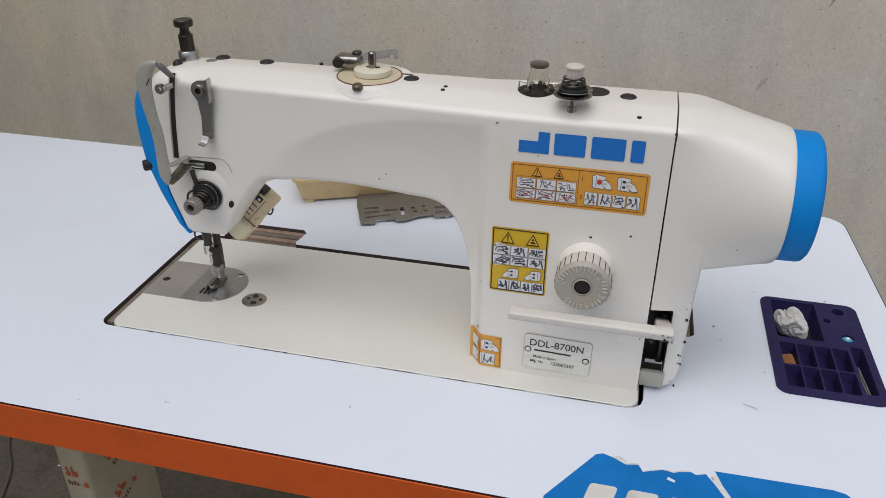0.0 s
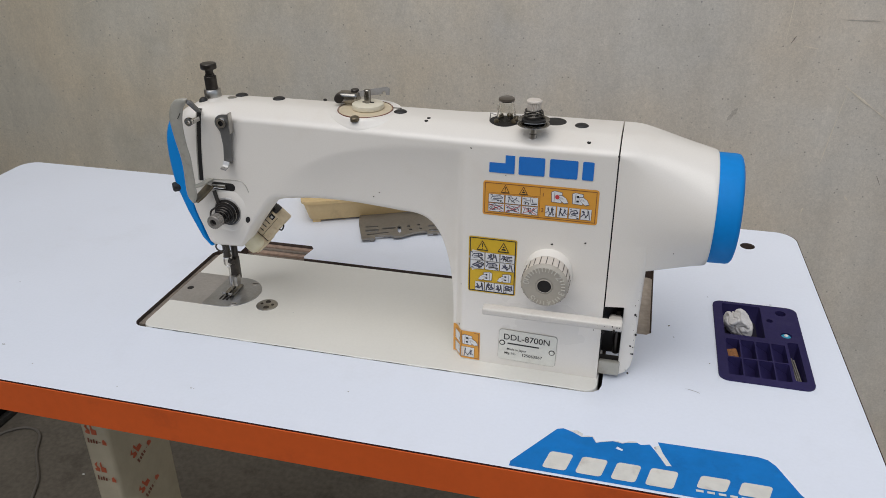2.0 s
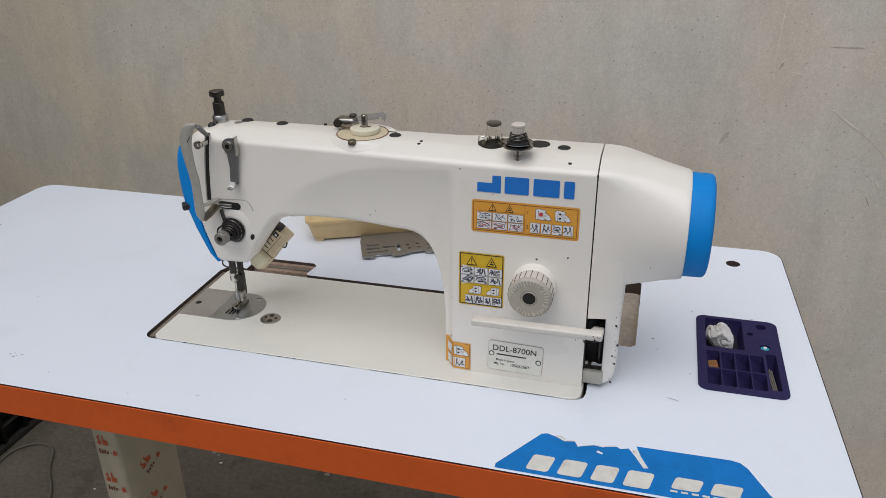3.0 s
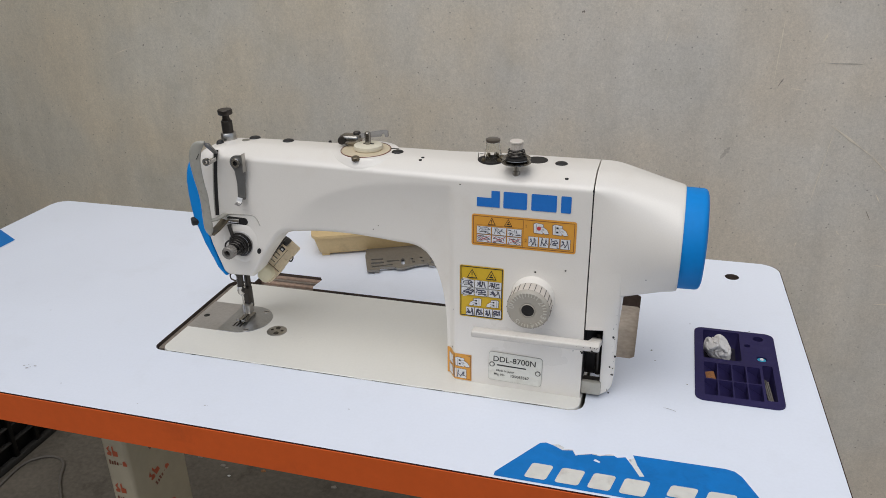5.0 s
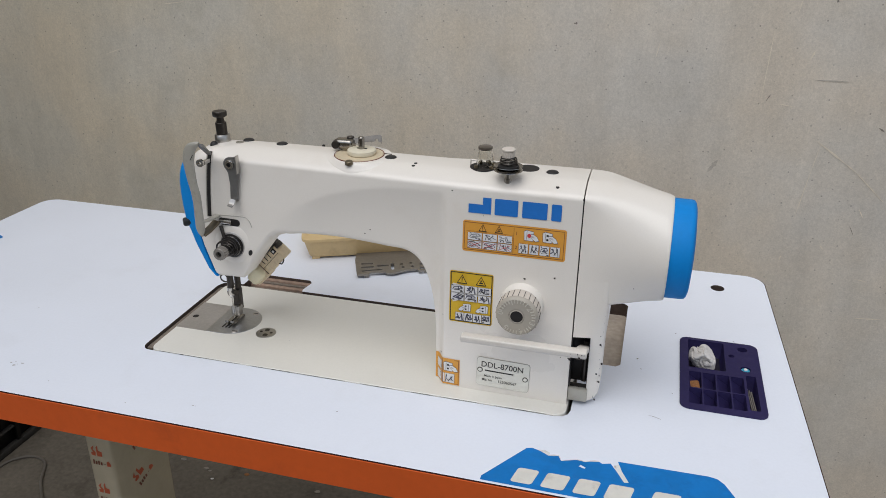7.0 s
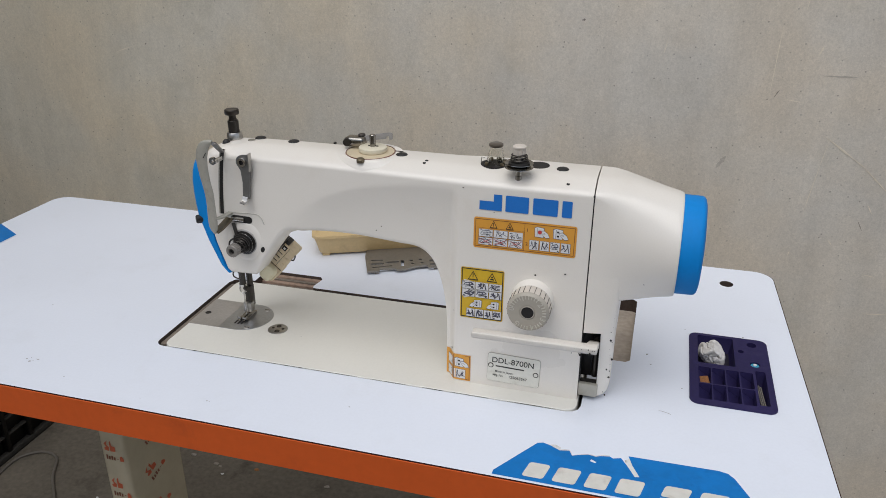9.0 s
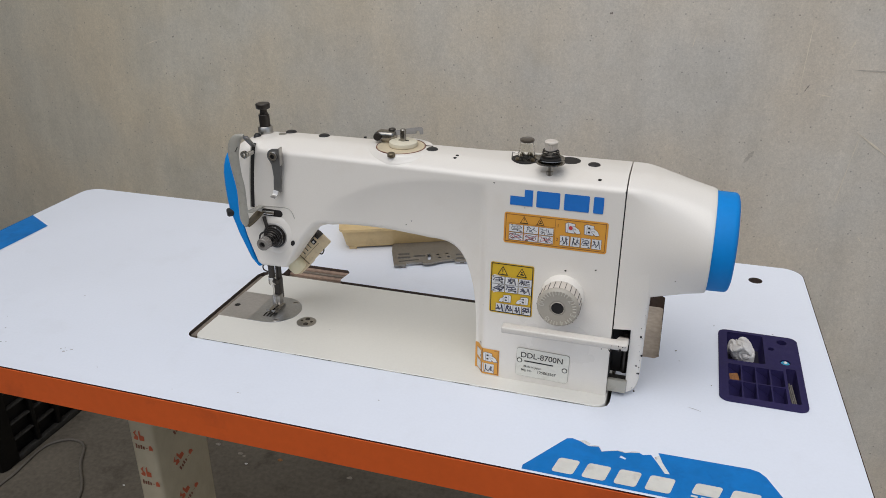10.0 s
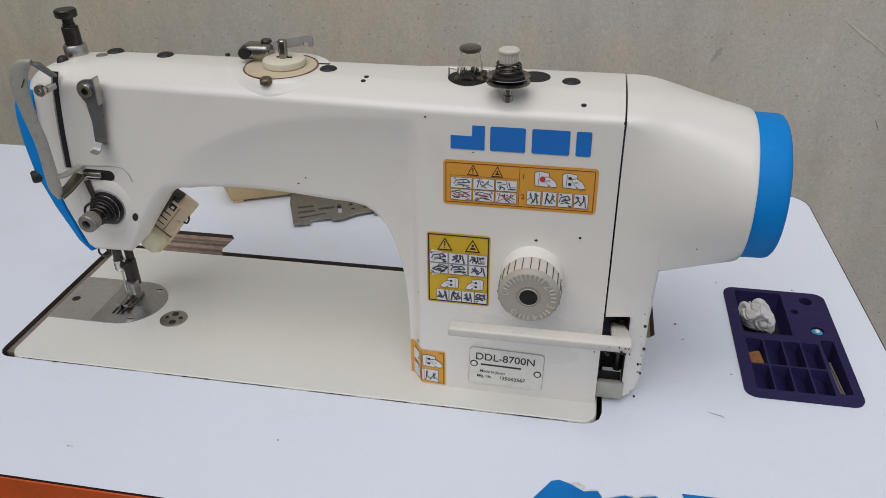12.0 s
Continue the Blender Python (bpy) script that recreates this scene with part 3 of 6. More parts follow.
def casting():
    xs = [0.062, 0.0623, 0.063, 0.064, 0.0655, 0.068, 0.071, 0.0745, 0.078, 0.082, 0.0855, 0.0868, 0.088, 0.0905, 0.095, 0.1, 0.11, 0.117, 0.123, 0.1255, 0.128, 0.133, 0.138, 0.143, 0.148, 0.154, 0.159, 0.1635, 0.168, 0.174, 0.180, 0.187, 0.195]
    xs += [0.205 + 0.004 * k for k in range(24)]
    xs += [COLUMN_X - ARC + ARC * math.sin(radians(90 * k / 24)) for k in range(1, 24)] + [COLUMN_X - 1e-5, COLUMN_X]
    xs += [0.3645, 0.366, 0.3675, 0.369, 0.3705, 0.372, 0.3735, 0.375, 0.377, 0.38] + [0.385 + 0.01 * k for k in range(13)] + [0.5125, 0.5145, 0.5155]
    rings = []
    for x in xs:
        lo, hi = under(x), along(OVER, x)
        shrink = smoothstep(0.062, 0.082, x)
        hollow = smoothstep(0.122, 0.143, x) * (1 - smoothstep(0.163, 0.19, x))
        rings.append(section(x, lo, hi, face_y, 0.114 - 0.012 * (1 - shrink) + 0.005 * smoothstep(0.36, 0.40, x), min(TOP_U, 0.22 * (hi - lo)), TOP_Y * (0.25 + 0.75 * smoothstep(0.07, 0.13, x)),
                             min(0.006 + 0.007 * hollow, 0.25 * (hi - lo)) if x < COLUMN_X - 1e-6 else 0.0015, 0.006 + 0.010 * hollow if x < COLUMN_X - 1e-6 else 0.0015,
                             0.040 * smoothstep(0.112, 0.126, x) * (1 - smoothstep(0.172, 0.20, x))))
    bm = loft(rings)
    bmesh.ops.remove_doubles(bm, verts=bm.verts, dist=2e-6)
    return bm


arm = part("arm_casting", casting(), M_WHITE, machine, "creamy white enamelled casting, chipped at the edges", smooth=50)

# motor housing: straight rules from the arm's section to a round end
SEAM_X, END_X = 0.5168, 0.6030
NOSE_Y, NOSE_U, NOSE_R = 0.0675, 0.1777, 0.0543


def seam_section(n=12):
    """The housing's outline where it meets the arm, as (y, height over the table)."""
    lo, hi, back = 0.1145, 0.2446, 0.119
    face = lambda u: face_y(0.515, u) + 0.0006
    ring = []
    for k in range(n):
        t = radians(90 * k / n)
        u = lo + 0.004 * (1 - math.cos(t))
        ring.append((face(u) + 0.004 * (1 - math.sin(t)), u))
    brow = hi - TOP_U - TOP_ROUND
    for k in range(24):
        u = lo + 0.004 + (brow - lo - 0.004) * k / 24
        ring.append((face(u), u))
    ring += shoulder(face(brow), hi, TOP_U, TOP_Y, 2 * n)[:-1]
    edge = face(brow) + TOP_Y
    ring += [(edge + (back - 0.022 - edge) * k / 14, hi) for k in range(14)]
    for k in range(n + 1):
        t = radians(90 * k / n)
        ring.append((back - 0.022 + 0.022 * math.sin(t), hi - 0.022 + 0.022 * math.cos(t)))
    ring += [(back, hi - 0.022 + (lo + 0.02 - hi + 0.022) * k / 16) for k in range(1, 16)]
    for k in range(n + 1):
        t = radians(90 * k / n)
        ring.append((back - 0.02 + 0.02 * math.cos(t), lo + 0.02 - 0.02 * math.sin(t)))
    near = face(lo) + 0.004
    ring += [(back - 0.02 + (near - back + 0.02) * k / 16, lo) for k in range(1, 16)]
    return ring


def housing_point(y, u, t):
    """A point of the seam's outline carried the share t of the way to the round end."""
    a = math.atan2((u - 0.1825) / 0.063, (y - 0.0725) / 0.0465)
    late = 0.045 * math.log(1 + math.exp((t - 0.19) / 0.045)) / 0.81
    fall = t + (late - t) * smoothstep(0.45, 0.85, math.sin(a))
    return (y + (NOSE_Y + NOSE_R * math.cos(a) - y) * t, u + (NOSE_U + NOSE_R * math.sin(a) - u) * fall + 0.0008 * math.sin(math.pi * t) * max(0.0, math.sin(a)))


def housing():
    ring0, rings = seam_section(), []
    soft, many = list(ring0), len(ring0)
    for _ in range(140):
        soft = [tuple(0.25 * soft[k - 1][i] + 0.5 * soft[k][i] + 0.25 * soft[(k + 1) % many][i] for i in (0, 1)) for k in range(many)]
    for t in [0.0, 0.004] + [0.06 * k for k in range(1, 16)] + [0.945, 0.965, 0.98, 0.991, 0.997, 1.0]:
        pts = []
        for (y, u), (ys, us) in zip(ring0, soft):
            ease = smoothstep(0.0, 0.4, t) * smoothstep(0.15, 0.20, u) * (1 - smoothstep(0.055, 0.080, y))
            pts.append(housing_point(y + (ys - y) * ease, u + (us - u) * ease, t))
        lip = 1 - 0.022 * (1 - math.sqrt(max(0.0, 1 - max(0.0, (t - 0.93) / 0.07) ** 2)))
        pts = [(NOSE_Y + (y - NOSE_Y) * lip, NOSE_U + (u - NOSE_U) * lip) for y, u in pts]
        rings.append([(SEAM_X + (END_X - SEAM_X) * t, y, T + u) for y, u in pts])
    bm = loft(rings)
    bmesh.ops.remove_doubles(bm, verts=bm.verts, dist=2e-6)
    return bm


part("motor_housing", housing(), M_WHITE, machine, "white rounded motor cover", smooth=50)
part("housing_gasket", box(0.5150, 0.5170, 0.0345, 0.116, T + 0.084, T + 0.2335, 0.0005), M_HOLE, machine)
HUB = (0.6033, 0.0680, T + 0.1782)
wheel = lathe([(0, -0.004), (0.0505, -0.004), (0.0516, 0.0), (0.0512, 0.0170), (0.0505, 0.0195), (0.0485, 0.0212), (0.045, 0.0222), (0.030, 0.0235), (0.012, 0.024), (0, 0.024)], HUB, (1, 0, 0), 64)
handwheel = part("handwheel", wheel, M_BLUE, machine, "bright blue plastic handwheel")


def house_front(x, u):
    return housing_point(face_y(0.515, u) + 0.0006, u, (x - SEAM_X) / (END_X - SEAM_X))[0]


# the neck below the housing: a post beside the lever's slot, and a bridge over it
neck = []
for u, x1 in ((0.0055, 0.5400), (0.0075, 0.5440), (0.013, 0.5472), (0.022, 0.5486), (0.035, 0.5490), (0.06, 0.5493), (0.0832, 0.5495)):
    ys = [house_front(x, u) + 0.0002 for x in (0.5348, x1 - 0.008, x1 - 0.003, x1)]
    neck.append([(0.5348, ys[0], T + u), (x1 - 0.008, ys[1], T + u), (x1 - 0.003, ys[2], T + u), (x1 - 0.001, ys[3] + 0.0008, T + u), (x1, ys[3] + 0.003, T + u), (x1, 0.046, T + u), (0.5348, 0.046, T + u)])
post = loft(neck)
bridge = []
for u, x1, proud in ((0.0830, 0.5497, 0.0), (0.098, 0.5499, 0.0002), (0.108, 0.5501, 0.0005), (0.114, 0.5503, 0.0008), (0.122, 0.5505, 0.0009), (0.135, 0.5506, 0.0006), (0.15, 0.5506, 0.0002), (0.165, 0.5506, -0.0006)):
    ys = [house_front(x, u) + 0.0002 - proud * f for x, f in ((SEAM_X, 0.5), (0.5348, 0.7), (x1 - 0.008, 1.0), (x1 - 0.003, 1.0), (x1, 1.0))]
    bridge.append([(SEAM_X, ys[0], T + u), (0.5348, ys[1], T + u), (x1 - 0.008, ys[2], T + u), (x1 - 0.003, ys[3], T + u), (x1 - 0.001, ys[4] + 0.0008, T + u), (x1, ys[4] + 0.003, T + u), (x1, 0.11, T + u), (SEAM_X, 0.11, T + u)])
loft(bridge, post)
part("housing_neck", post, M_WHITE, machine, smooth=50)
# lower bracket of the housing with the dark opening behind the feed lever
part("housing_foot", box(0.5155, 0.5365, 0.0225, 0.0285, T + 0.0055, T + 0.021, 0.0015), M_GUARD, machine)
# Near-black panels put the opening's inner shade into colour.
part("slot_floor", box(0.5158, 0.5362, 0.0285, 0.049, T + 0.0055, T + 0.012), M_HOLE, machine)
part("slot_lining", box(0.5162, 0.536, 0.046, 0.05, T + 0.018, T + 0.086), M_HOLE, machine)
part("slot_side", box(0.5156, 0.5166, 0.026, 0.06, T + 0.02, T + 0.083), M_HOLE, machine)
part("slot_cheek", box(0.5345, 0.5349, 0.0250, 0.05, T + 0.0205, T + 0.0826), M_HOLE, machine)
part("lever_shaft", lathe([(0, 0), (0.0035, 0), (0.0035, 0.05), (0, 0.05)], (0.5310, 0.041, T + 0.022), (0, 0, 1), 16), M_DARKSTEEL, machine)

# feed lever
lever = part("feed_lever", box(0.4040, 0.5350, -0.0165, -0.0050, T + 0.0818, T + 0.0890, 0.0018, 3), M_LEVERWHITE, machine, "white flat reverse-feed lever")
arm_rings = []
for y, x0, x1, z in ((-0.0060, 0.5215, 0.5346, 0.0886), (0.003, 0.5217, 0.5346, 0.0845), (0.014, 0.5219, 0.5345, 0.0790), (0.0222, 0.5220, 0.5344, 0.0750), (0.0445, 0.5222, 0.5340, 0.0640)):
    arm_rings.append([(x0, y, T + z - 0.0064), (x1, y, T + z - 0.0064), (x1, y, T + z - 0.0014), (x1 - 0.0014, y, T + z), (x0 + 0.0014, y, T + z), (x0, y, T + z - 0.0014)])
part("lever_arm", loft(arm_rings), M_LEVERWHITE, lever)

# bed
bed = bmesh.new()
bed_plan = rounded(0.0078, 0.5175, -0.0028, 0.1855, 0.012, 6)
loft([[(x + (0.264 - x) * i, y + (0.093 - y) * i * 2.4, z) for x, y in bed_plan] for z, i in ((T - 0.035, 0.0), (T - 0.001, 0.0), (T + 0.0008, 0.004 / 2), (T + 0.0012, 0.008 / 2))], bed)
bed_part = part("bed", bed, M_BEDWHITE, machine, "flat cream-white machine bed", smooth=30)
ZB = T + 0.0012
plate = slab([(0.0518, 0.055), (0.074, 0.055)] + [(0.074 + 0.0345 * math.sin(radians(a)), 0.0895 - 0.0345 * math.cos(radians(a))) for a in range(10, 171, 10)] + [(0.074, 0.124), (0.0518, 0.124)],
             [rounded(0.066, 0.0705, 0.0775, 0.099, 0.001, 2), rounded(0.0735, 0.078, 0.0775, 0.099, 0.001, 2)], ZB - 0.004, ZB + 0.0006)
needle_plate = part("needle_plate", plate, M_NEEDLEPLATE, bed_part, "worn steel needle plate and slide", smooth=0)
part("bed_slide", slab([(0.0080, 0.055), (0.0515, 0.055), (0.0515, 0.124), (0.0080, 0.124)], [disc_points(0.0180, 0.0865, 0.0042, 16)], ZB - 0.004, ZB + 0.0004), M_SLIDE, bed_part, "dull steel bed slide", smooth=0)
for sx, sy in ((0.088, 0.0635), (0.0915, 0.113)):
    part("plate_screw", lathe([(0, 0.0009), (0.0038, 0.0009), (0.0042, 0.0004), (0.0042, -0.002)], (sx, sy, ZB + 0.0002), (0, 0, 1), 16), M_SLIDE, bed_part)
    part("screw_slot", box(sx - 0.0034, sx + 0.0034, sy - 0.0005, sy + 0.0005, ZB + 0.001, ZB + 0.0013), M_HOLE, bed_part)
part("slide_hole", lathe([(0, -0.0002), (0.0041, -0.0002)], (0.0180, 0.0865, ZB + 0.0003), (0, 0, 1), 16), M_HOLE, bed_part)
part("feed_dog", box(0.0665, 0.0702, 0.079, 0.0975, ZB - 0.004, ZB + 0.0007, 0.0003), M_CHROME, bed_part)
part("feed_dog", box(0.0738, 0.0776, 0.079, 0.0975, ZB - 0.004, ZB + 0.0007, 0.0003), M_CHROME, bed_part)
for k in range(3):
    part("feed_slot", box(0.0660 + 0.0046 * k, 0.0682 + 0.0046 * k, 0.0690, 0.0785, ZB + 0.0003, ZB + 0.0009), M_HOLE, bed_part)
cover = part("bed_cover", lathe([(0, 0.0011), (0.0118, 0.0011), (0.0126, 0.0006), (0.0128, -0.002)], (0.128, 0.071, ZB), (0, 0, 1), 32), M_STEEL, bed_part, "round steel cover with screws")
for sx, sy, r in ((-0.001, 0.006, 0.0032), (0.002, -0.0062, 0.0034), (-0.0066, 0.0005, 0.0018), (0.0068, 0.001, 0.002)):
    part("cover_screw", lathe([(0, 0.0017), (r * 0.9, 0.0016), (r, 0.0012), (r, 0)], (0.128 + sx, 0.071 + sy, ZB), (0, 0, 1), 14), M_DARKSTEEL, bed_part)

# blue face plate on the head's end
FACE_X = [(0.0905, 0.0845), (0.10, 0.0765), (0.13, 0.0640), (0.16, 0.0550), (0.175, 0.0537), (0.19, 0.0532), (0.205, 0.0538), (0.222, 0.0570), (0.23, 0.060)]
fp = []
for u in [0.0905, 0.0912, 0.10, 0.115, 0.13, 0.145, 0.16, 0.175, 0.19, 0.205, 0.215, 0.222, 0.228, 0.2285]:
    x = along(FACE_X, u) - 0.05 * (u - 0.12)
    y0, inset = 0.0402 + 0.05 * (u - 0.12) + 0.9 * max(0.0, u - 0.229), 0.004 if u > 0.2282 or u < 0.0908 else 0.0
    y1 = 0.108
    y0 += 0.004 * smoothstep(0.216, 0.228, u)
    y1 -= 0.030 * smoothstep(0.13, 0.09, u) if u < 0.13 else 0.0
    wide = along([(0.0905, 0.0035), (0.115, 0.0080), (0.137, 0.0105), (0.16, 0.0140), (0.19, 0.0175), (0.21, 0.0175), (0.222, 0.0165), (0.2285, 0.015)], u)
    fp.append([(x + wide, y0 + 0.006, T + u), (x + wide, y0 + inset, T + u), (x + 0.003, y0 + inset, T + u), (x + 0.0008, y0 + 0.0012 + inset, T + u), (x + inset, y0 + 0.004, T + u), (x - 0.001, (y0 + y1) / 2, T + u),
               (x + inset, y1 - 0.009, T + u), (x + 0.003, y1 - 0.002, T + u), (x + 0.011, y1, T + u)])
face_plate = part("face_plate", loft(fp), M_BLUE, machine, "bright blue face plate", smooth=50)
part("face_plate_knob", lathe([(0, 0), (0.0045, 0), (0.0052, 0.002), (0.0052, 0.008), (0.004, 0.0095), (0, 0.0095)], (0.058, 0.047, T + 0.156), (-0.75, -0.66, 0), 20), M_BLACK, face_plate, "black knurled screw")

# take-up lever slot and its bent guard
slot_ctrl = [(p.x, p.z) for p in curve_points([(0.0922, 0, 0.2435), (0.0905, 0, 0.2360), (0.0890, 0, 0.2250), (0.0874, 0, 0.2090), (0.0863, 0, 0.1940), (0.0857, 0, 0.1800), (0.0852, 0, 0.1660)], 3)]
sl = bmesh.new()
va = [sl.verts.new((x - 0.0025, face_y(x, u) - 0.0005, T + u)) for x, u in slot_ctrl]
vb = [sl.verts.new((x + 0.0025, face_y(x, u) - 0.0005, T + u)) for x, u in slot_ctrl]
for k in range(len(va) - 1):
    sl.faces.new((va[k], vb[k], vb[k + 1], va[k + 1]))
take_up_slot = part("take_up_slot", sl, M_HOLE, machine, "dark slot of the take-up lever")
part("slot_rim", tube([(x - 0.0028, face_y(x, u) - 0.0003, T + u) for x, u in slot_ctrl], 0.0008, 6), M_GUARD, take_up_slot)
part("slot_rim", tube([(x + 0.0028, face_y(x, u) - 0.0001, T + u) for x, u in slot_ctrl], 0.0005, 6), M_WHITE, take_up_slot)
part("take_up_lever", box(0.0888, 0.0925, 0.036, 0.048, T + 0.2310, T + 0.2362, 0.001), M_CHROME, machine)
part("take_up_eye", lathe([(0.0019, 0), (0.0044, 0), (0.0044, 0.003), (0.0019, 0.003), (0.0019, 0)], (0.0885, 0.0350, T + 0.2342), (0, -1, 0), 16), M_CHROME, machine)


def strip(ctrl, w, thick, n=6):
    """A bent flat strip: centre line in (x, y, u), with its width lying across x."""
    pts = curve_points(ctrl, n)
    rings = []
    for i, p in enumerate(pts):
        d = (pts[min(i + 1, len(pts) - 1)] - pts[max(i - 1, 0)]).normalized()
        side = Vector((1, 0, 0)) - d * d.x
        side.normalize()
        out = side.cross(d).normalized()
        ww = w(i / (len(pts) - 1)) / 2
        b = thick * 0.5
        rings.append([p + side * sx * ww + out * sy for sx, sy in ((-1, -b * 0.4), (-0.9, -b), (0.9, -b), (1, -b * 0.4), (1, b * 0.4), (0.9, b), (-0.9, b), (-1, b * 0.4))])
    return loft(rings)


GUARD_OUT = [(0.0990, 0.2625), (0.0930, 0.2625), (0.0850, 0.2600), (0.0795, 0.2530), (0.0768, 0.2440), (0.0768, 0.2340), (0.0785, 0.2200), (0.0815, 0.2030), (0.0825, 0.1880), (0.0818, 0.1640), (0.0835, 0.1560), (0.0875, 0.1515)]
GUARD_IN = [(0.0985, 0.2590), (0.0955, 0.2560), (0.0930, 0.2520), (0.0912, 0.2460), (0.0895, 0.2370), (0.0895, 0.2240), (0.0905, 0.2120), (0.0924, 0.2000), (0.0926, 0.1840), (0.0928, 0.1660), (0.0925, 0.1580), (0.0905, 0.1510)]
guard_rings = []
for (xa, _, ua), (xb, _, ub) in zip(curve_points([(x, 0, u) for x, u in GUARD_OUT], 5), curve_points([(x, 0, u) for x, u in GUARD_IN], 5)):
    bend = 0.0180 + 0.030 * max(0.0, (ua + ub) / 2 - 0.245) ** 1.0
    ring = []
    for f, d in ((0.0, 0.0028), (0.0, 0.0012), (0.06, 0.0003), (0.2, -0.0003), (0.5, -0.0006), (0.8, -0.0003), (0.94, 0.0003), (1.0, 0.0012), (1.0, 0.0028)):
        ring.append((xa + (xb - xa) * f, bend + d, T + ua + (ub - ua) * f))
    guard_rings.append(ring)
guard = part("take_up_guard", loft(guard_rings), M_GUARD, machine, "greyed bent take-up guard", smooth=40)
part("guard_bracket", strip([(0.0975, 0.0195, T + 0.2600), (0.0960, 0.0270, T + 0.2570), (0.0945, 0.0360, T + 0.2500), (0.0940, 0.0450, T + 0.2420)], lambda t: 0.0085 - 0.003 * t, 0.0024), M_GREYMETAL, guard, "dark inner end of the guard")
part("guard_lug", strip([(0.0900, 0.0195, T + 0.1690), (0.0935, 0.0280, T + 0.1680), (0.0965, 0.0440, T + 0.1685)], lambda t: 0.0065, 0.0022), M_GUARD, guard)
part("guard_hook", strip([(0.0890, 0.0200, T + 0.1525), (0.0925, 0.0290, T + 0.1560), (0.0960, 0.0410, T + 0.1620)], lambda t: 0.0100, 0.0026), M_OLDBRASS, guard, "dark lower end of the guard")
part("guard_scratch", tube(curve_points([(0.0905, 0.0180, T + 0.2480), (0.0885, 0.0176, T + 0.2445), (0.0868, 0.0175, T + 0.2420)], 4), 0.0004, 5), M_DARKSTEEL, guard)

# thread guide with its screw
gx = 0.1200
tg = slab([(gx - 0.0005 + 0.0080 * math.cos(radians(a)), 0.2322 + 0.0080 * math.sin(radians(a))) for a in range(95, 226, 13)] + [(gx - 0.0035, 0.2225), (gx - 0.0018, 0.2080), (gx - 0.0030, 0.1900), (gx + 0.0060, 0.1895), (gx + 0.0072, 0.2070), (gx + 0.0096, 0.2250), (gx + 0.0096, 0.2410)], [disc_points(gx - 0.0005, 0.2322, 0.003, 14)], 0.0, 0.0022)
bmesh.ops.transform(tg, matrix=Matrix(((1, 0, 0, 0), (0, 0.05, -1, 0.0340), (0, 1, 0, T), (0, 0, 0, 1))), verts=tg.verts)
guide = part("thread_guide", tg, M_GREYMETAL, machine, "dark grey steel thread guide")
part("guide_screw", lathe([(0.0027, -0.003), (0.0027, 0.0016), (0.0050, 0.0016), (0.0056, 0.0006), (0.0056, -0.004)], (gx - 0.0005, 0.0425, T + 0.2322), (0, -1, 0), 24), M_CHROME, guide)
part("screw_socket", lathe([(0, -0.0022), (0.0028, -0.0022)], (gx - 0.0005, 0.0425, T + 0.2322), (0, -1, 0), 12), M_HOLE, guide)
part("guide_flange", box(gx + 0.0090, gx + 0.0102, 0.0390, 0.0465, T + 0.2225, T + 0.2435, 0.0005), M_STEEL, guide)
part("guide_hook", strip([(gx + 0.0020, 0.0385, T + 0.1925), (gx + 0.0012, 0.0355, T + 0.1875), (gx + 0.0002, 0.0320, T + 0.1860)], lambda t: 0.0072, 0.0016), M_STEEL, guide)
part("hook_hole", lathe([(0, 0.0002), (0.0014, 0.0002)], (gx + 0.0005, 0.0345, T + 0.1875), (0, -0.6, 0.8), 10), M_HOLE, guide)

# thread tension unit in its shallow pocket
rim_path = [(x, face_y(x, u) - 0.0001, T + u) for x, u in [(0.0985, 0.1685), (0.128, 0.1695), (0.136, 0.166), (0.140, 0.158)]]
# Thin grey line carries the shade along the pocket's edge.
part("pocket_rim", tube(curve_points(rim_path, 6), 0.0005, 6), M_GUARD, machine)
tx, tu = 0.1130, 0.1335
TY = face_y(tx, tu)
ax = Vector((-0.01, -1, 0.02)).normalized()
tension = part("tension_unit", lathe([(0, -0.004), (0.0135, -0.004), (0.0145, 0.0), (0.0145, 0.0025), (0.0115, 0.0032), (0.0125, 0.0046), (0.0125, 0.006), (0.0095, 0.0066), (0.011, 0.008), (0.0108, 0.0092), (0.006, 0.0098), (0.0048, 0.011), (0.0048, 0.024), (0, 0.024)], (tx, TY, T + tu), (-0.01, -1, 0.02), 40), M_GLOSSBLACK, machine, "blackened thread tension discs with steel knob")
part("tension_boss", lathe([(0.0150, 0.0016), (0.0180, 0.0015), (0.0205, 0.0010), (0.0230, 0.0003), (0.0250, -0.0006)], (tx + 0.001, TY, T + tu), (0, -1, 0.05), 48), M_WHITE, machine, smooth=70)
part("tension_base", lathe([(0.0118, 0), (0.0164, 0), (0.0164, 0.0006), (0.0152, 0.0014), (0.0118, 0.0014)], (tx, TY - 0.0002, T + tu), (0, -1, 0.0), 40), M_SLIDE, tension)
spring = [(tx + (0.0095 - 0.0006 * k / 6) * math.cos(k * 0.7), TY - 0.0095 - 0.0011 * k / 3, T + tu + (0.0095 - 0.0006 * k / 6) * math.sin(k * 0.7)) for k in range(28)]
part("check_spring", tube(spring, 0.0006, 6), M_DARKSTEEL, tension)
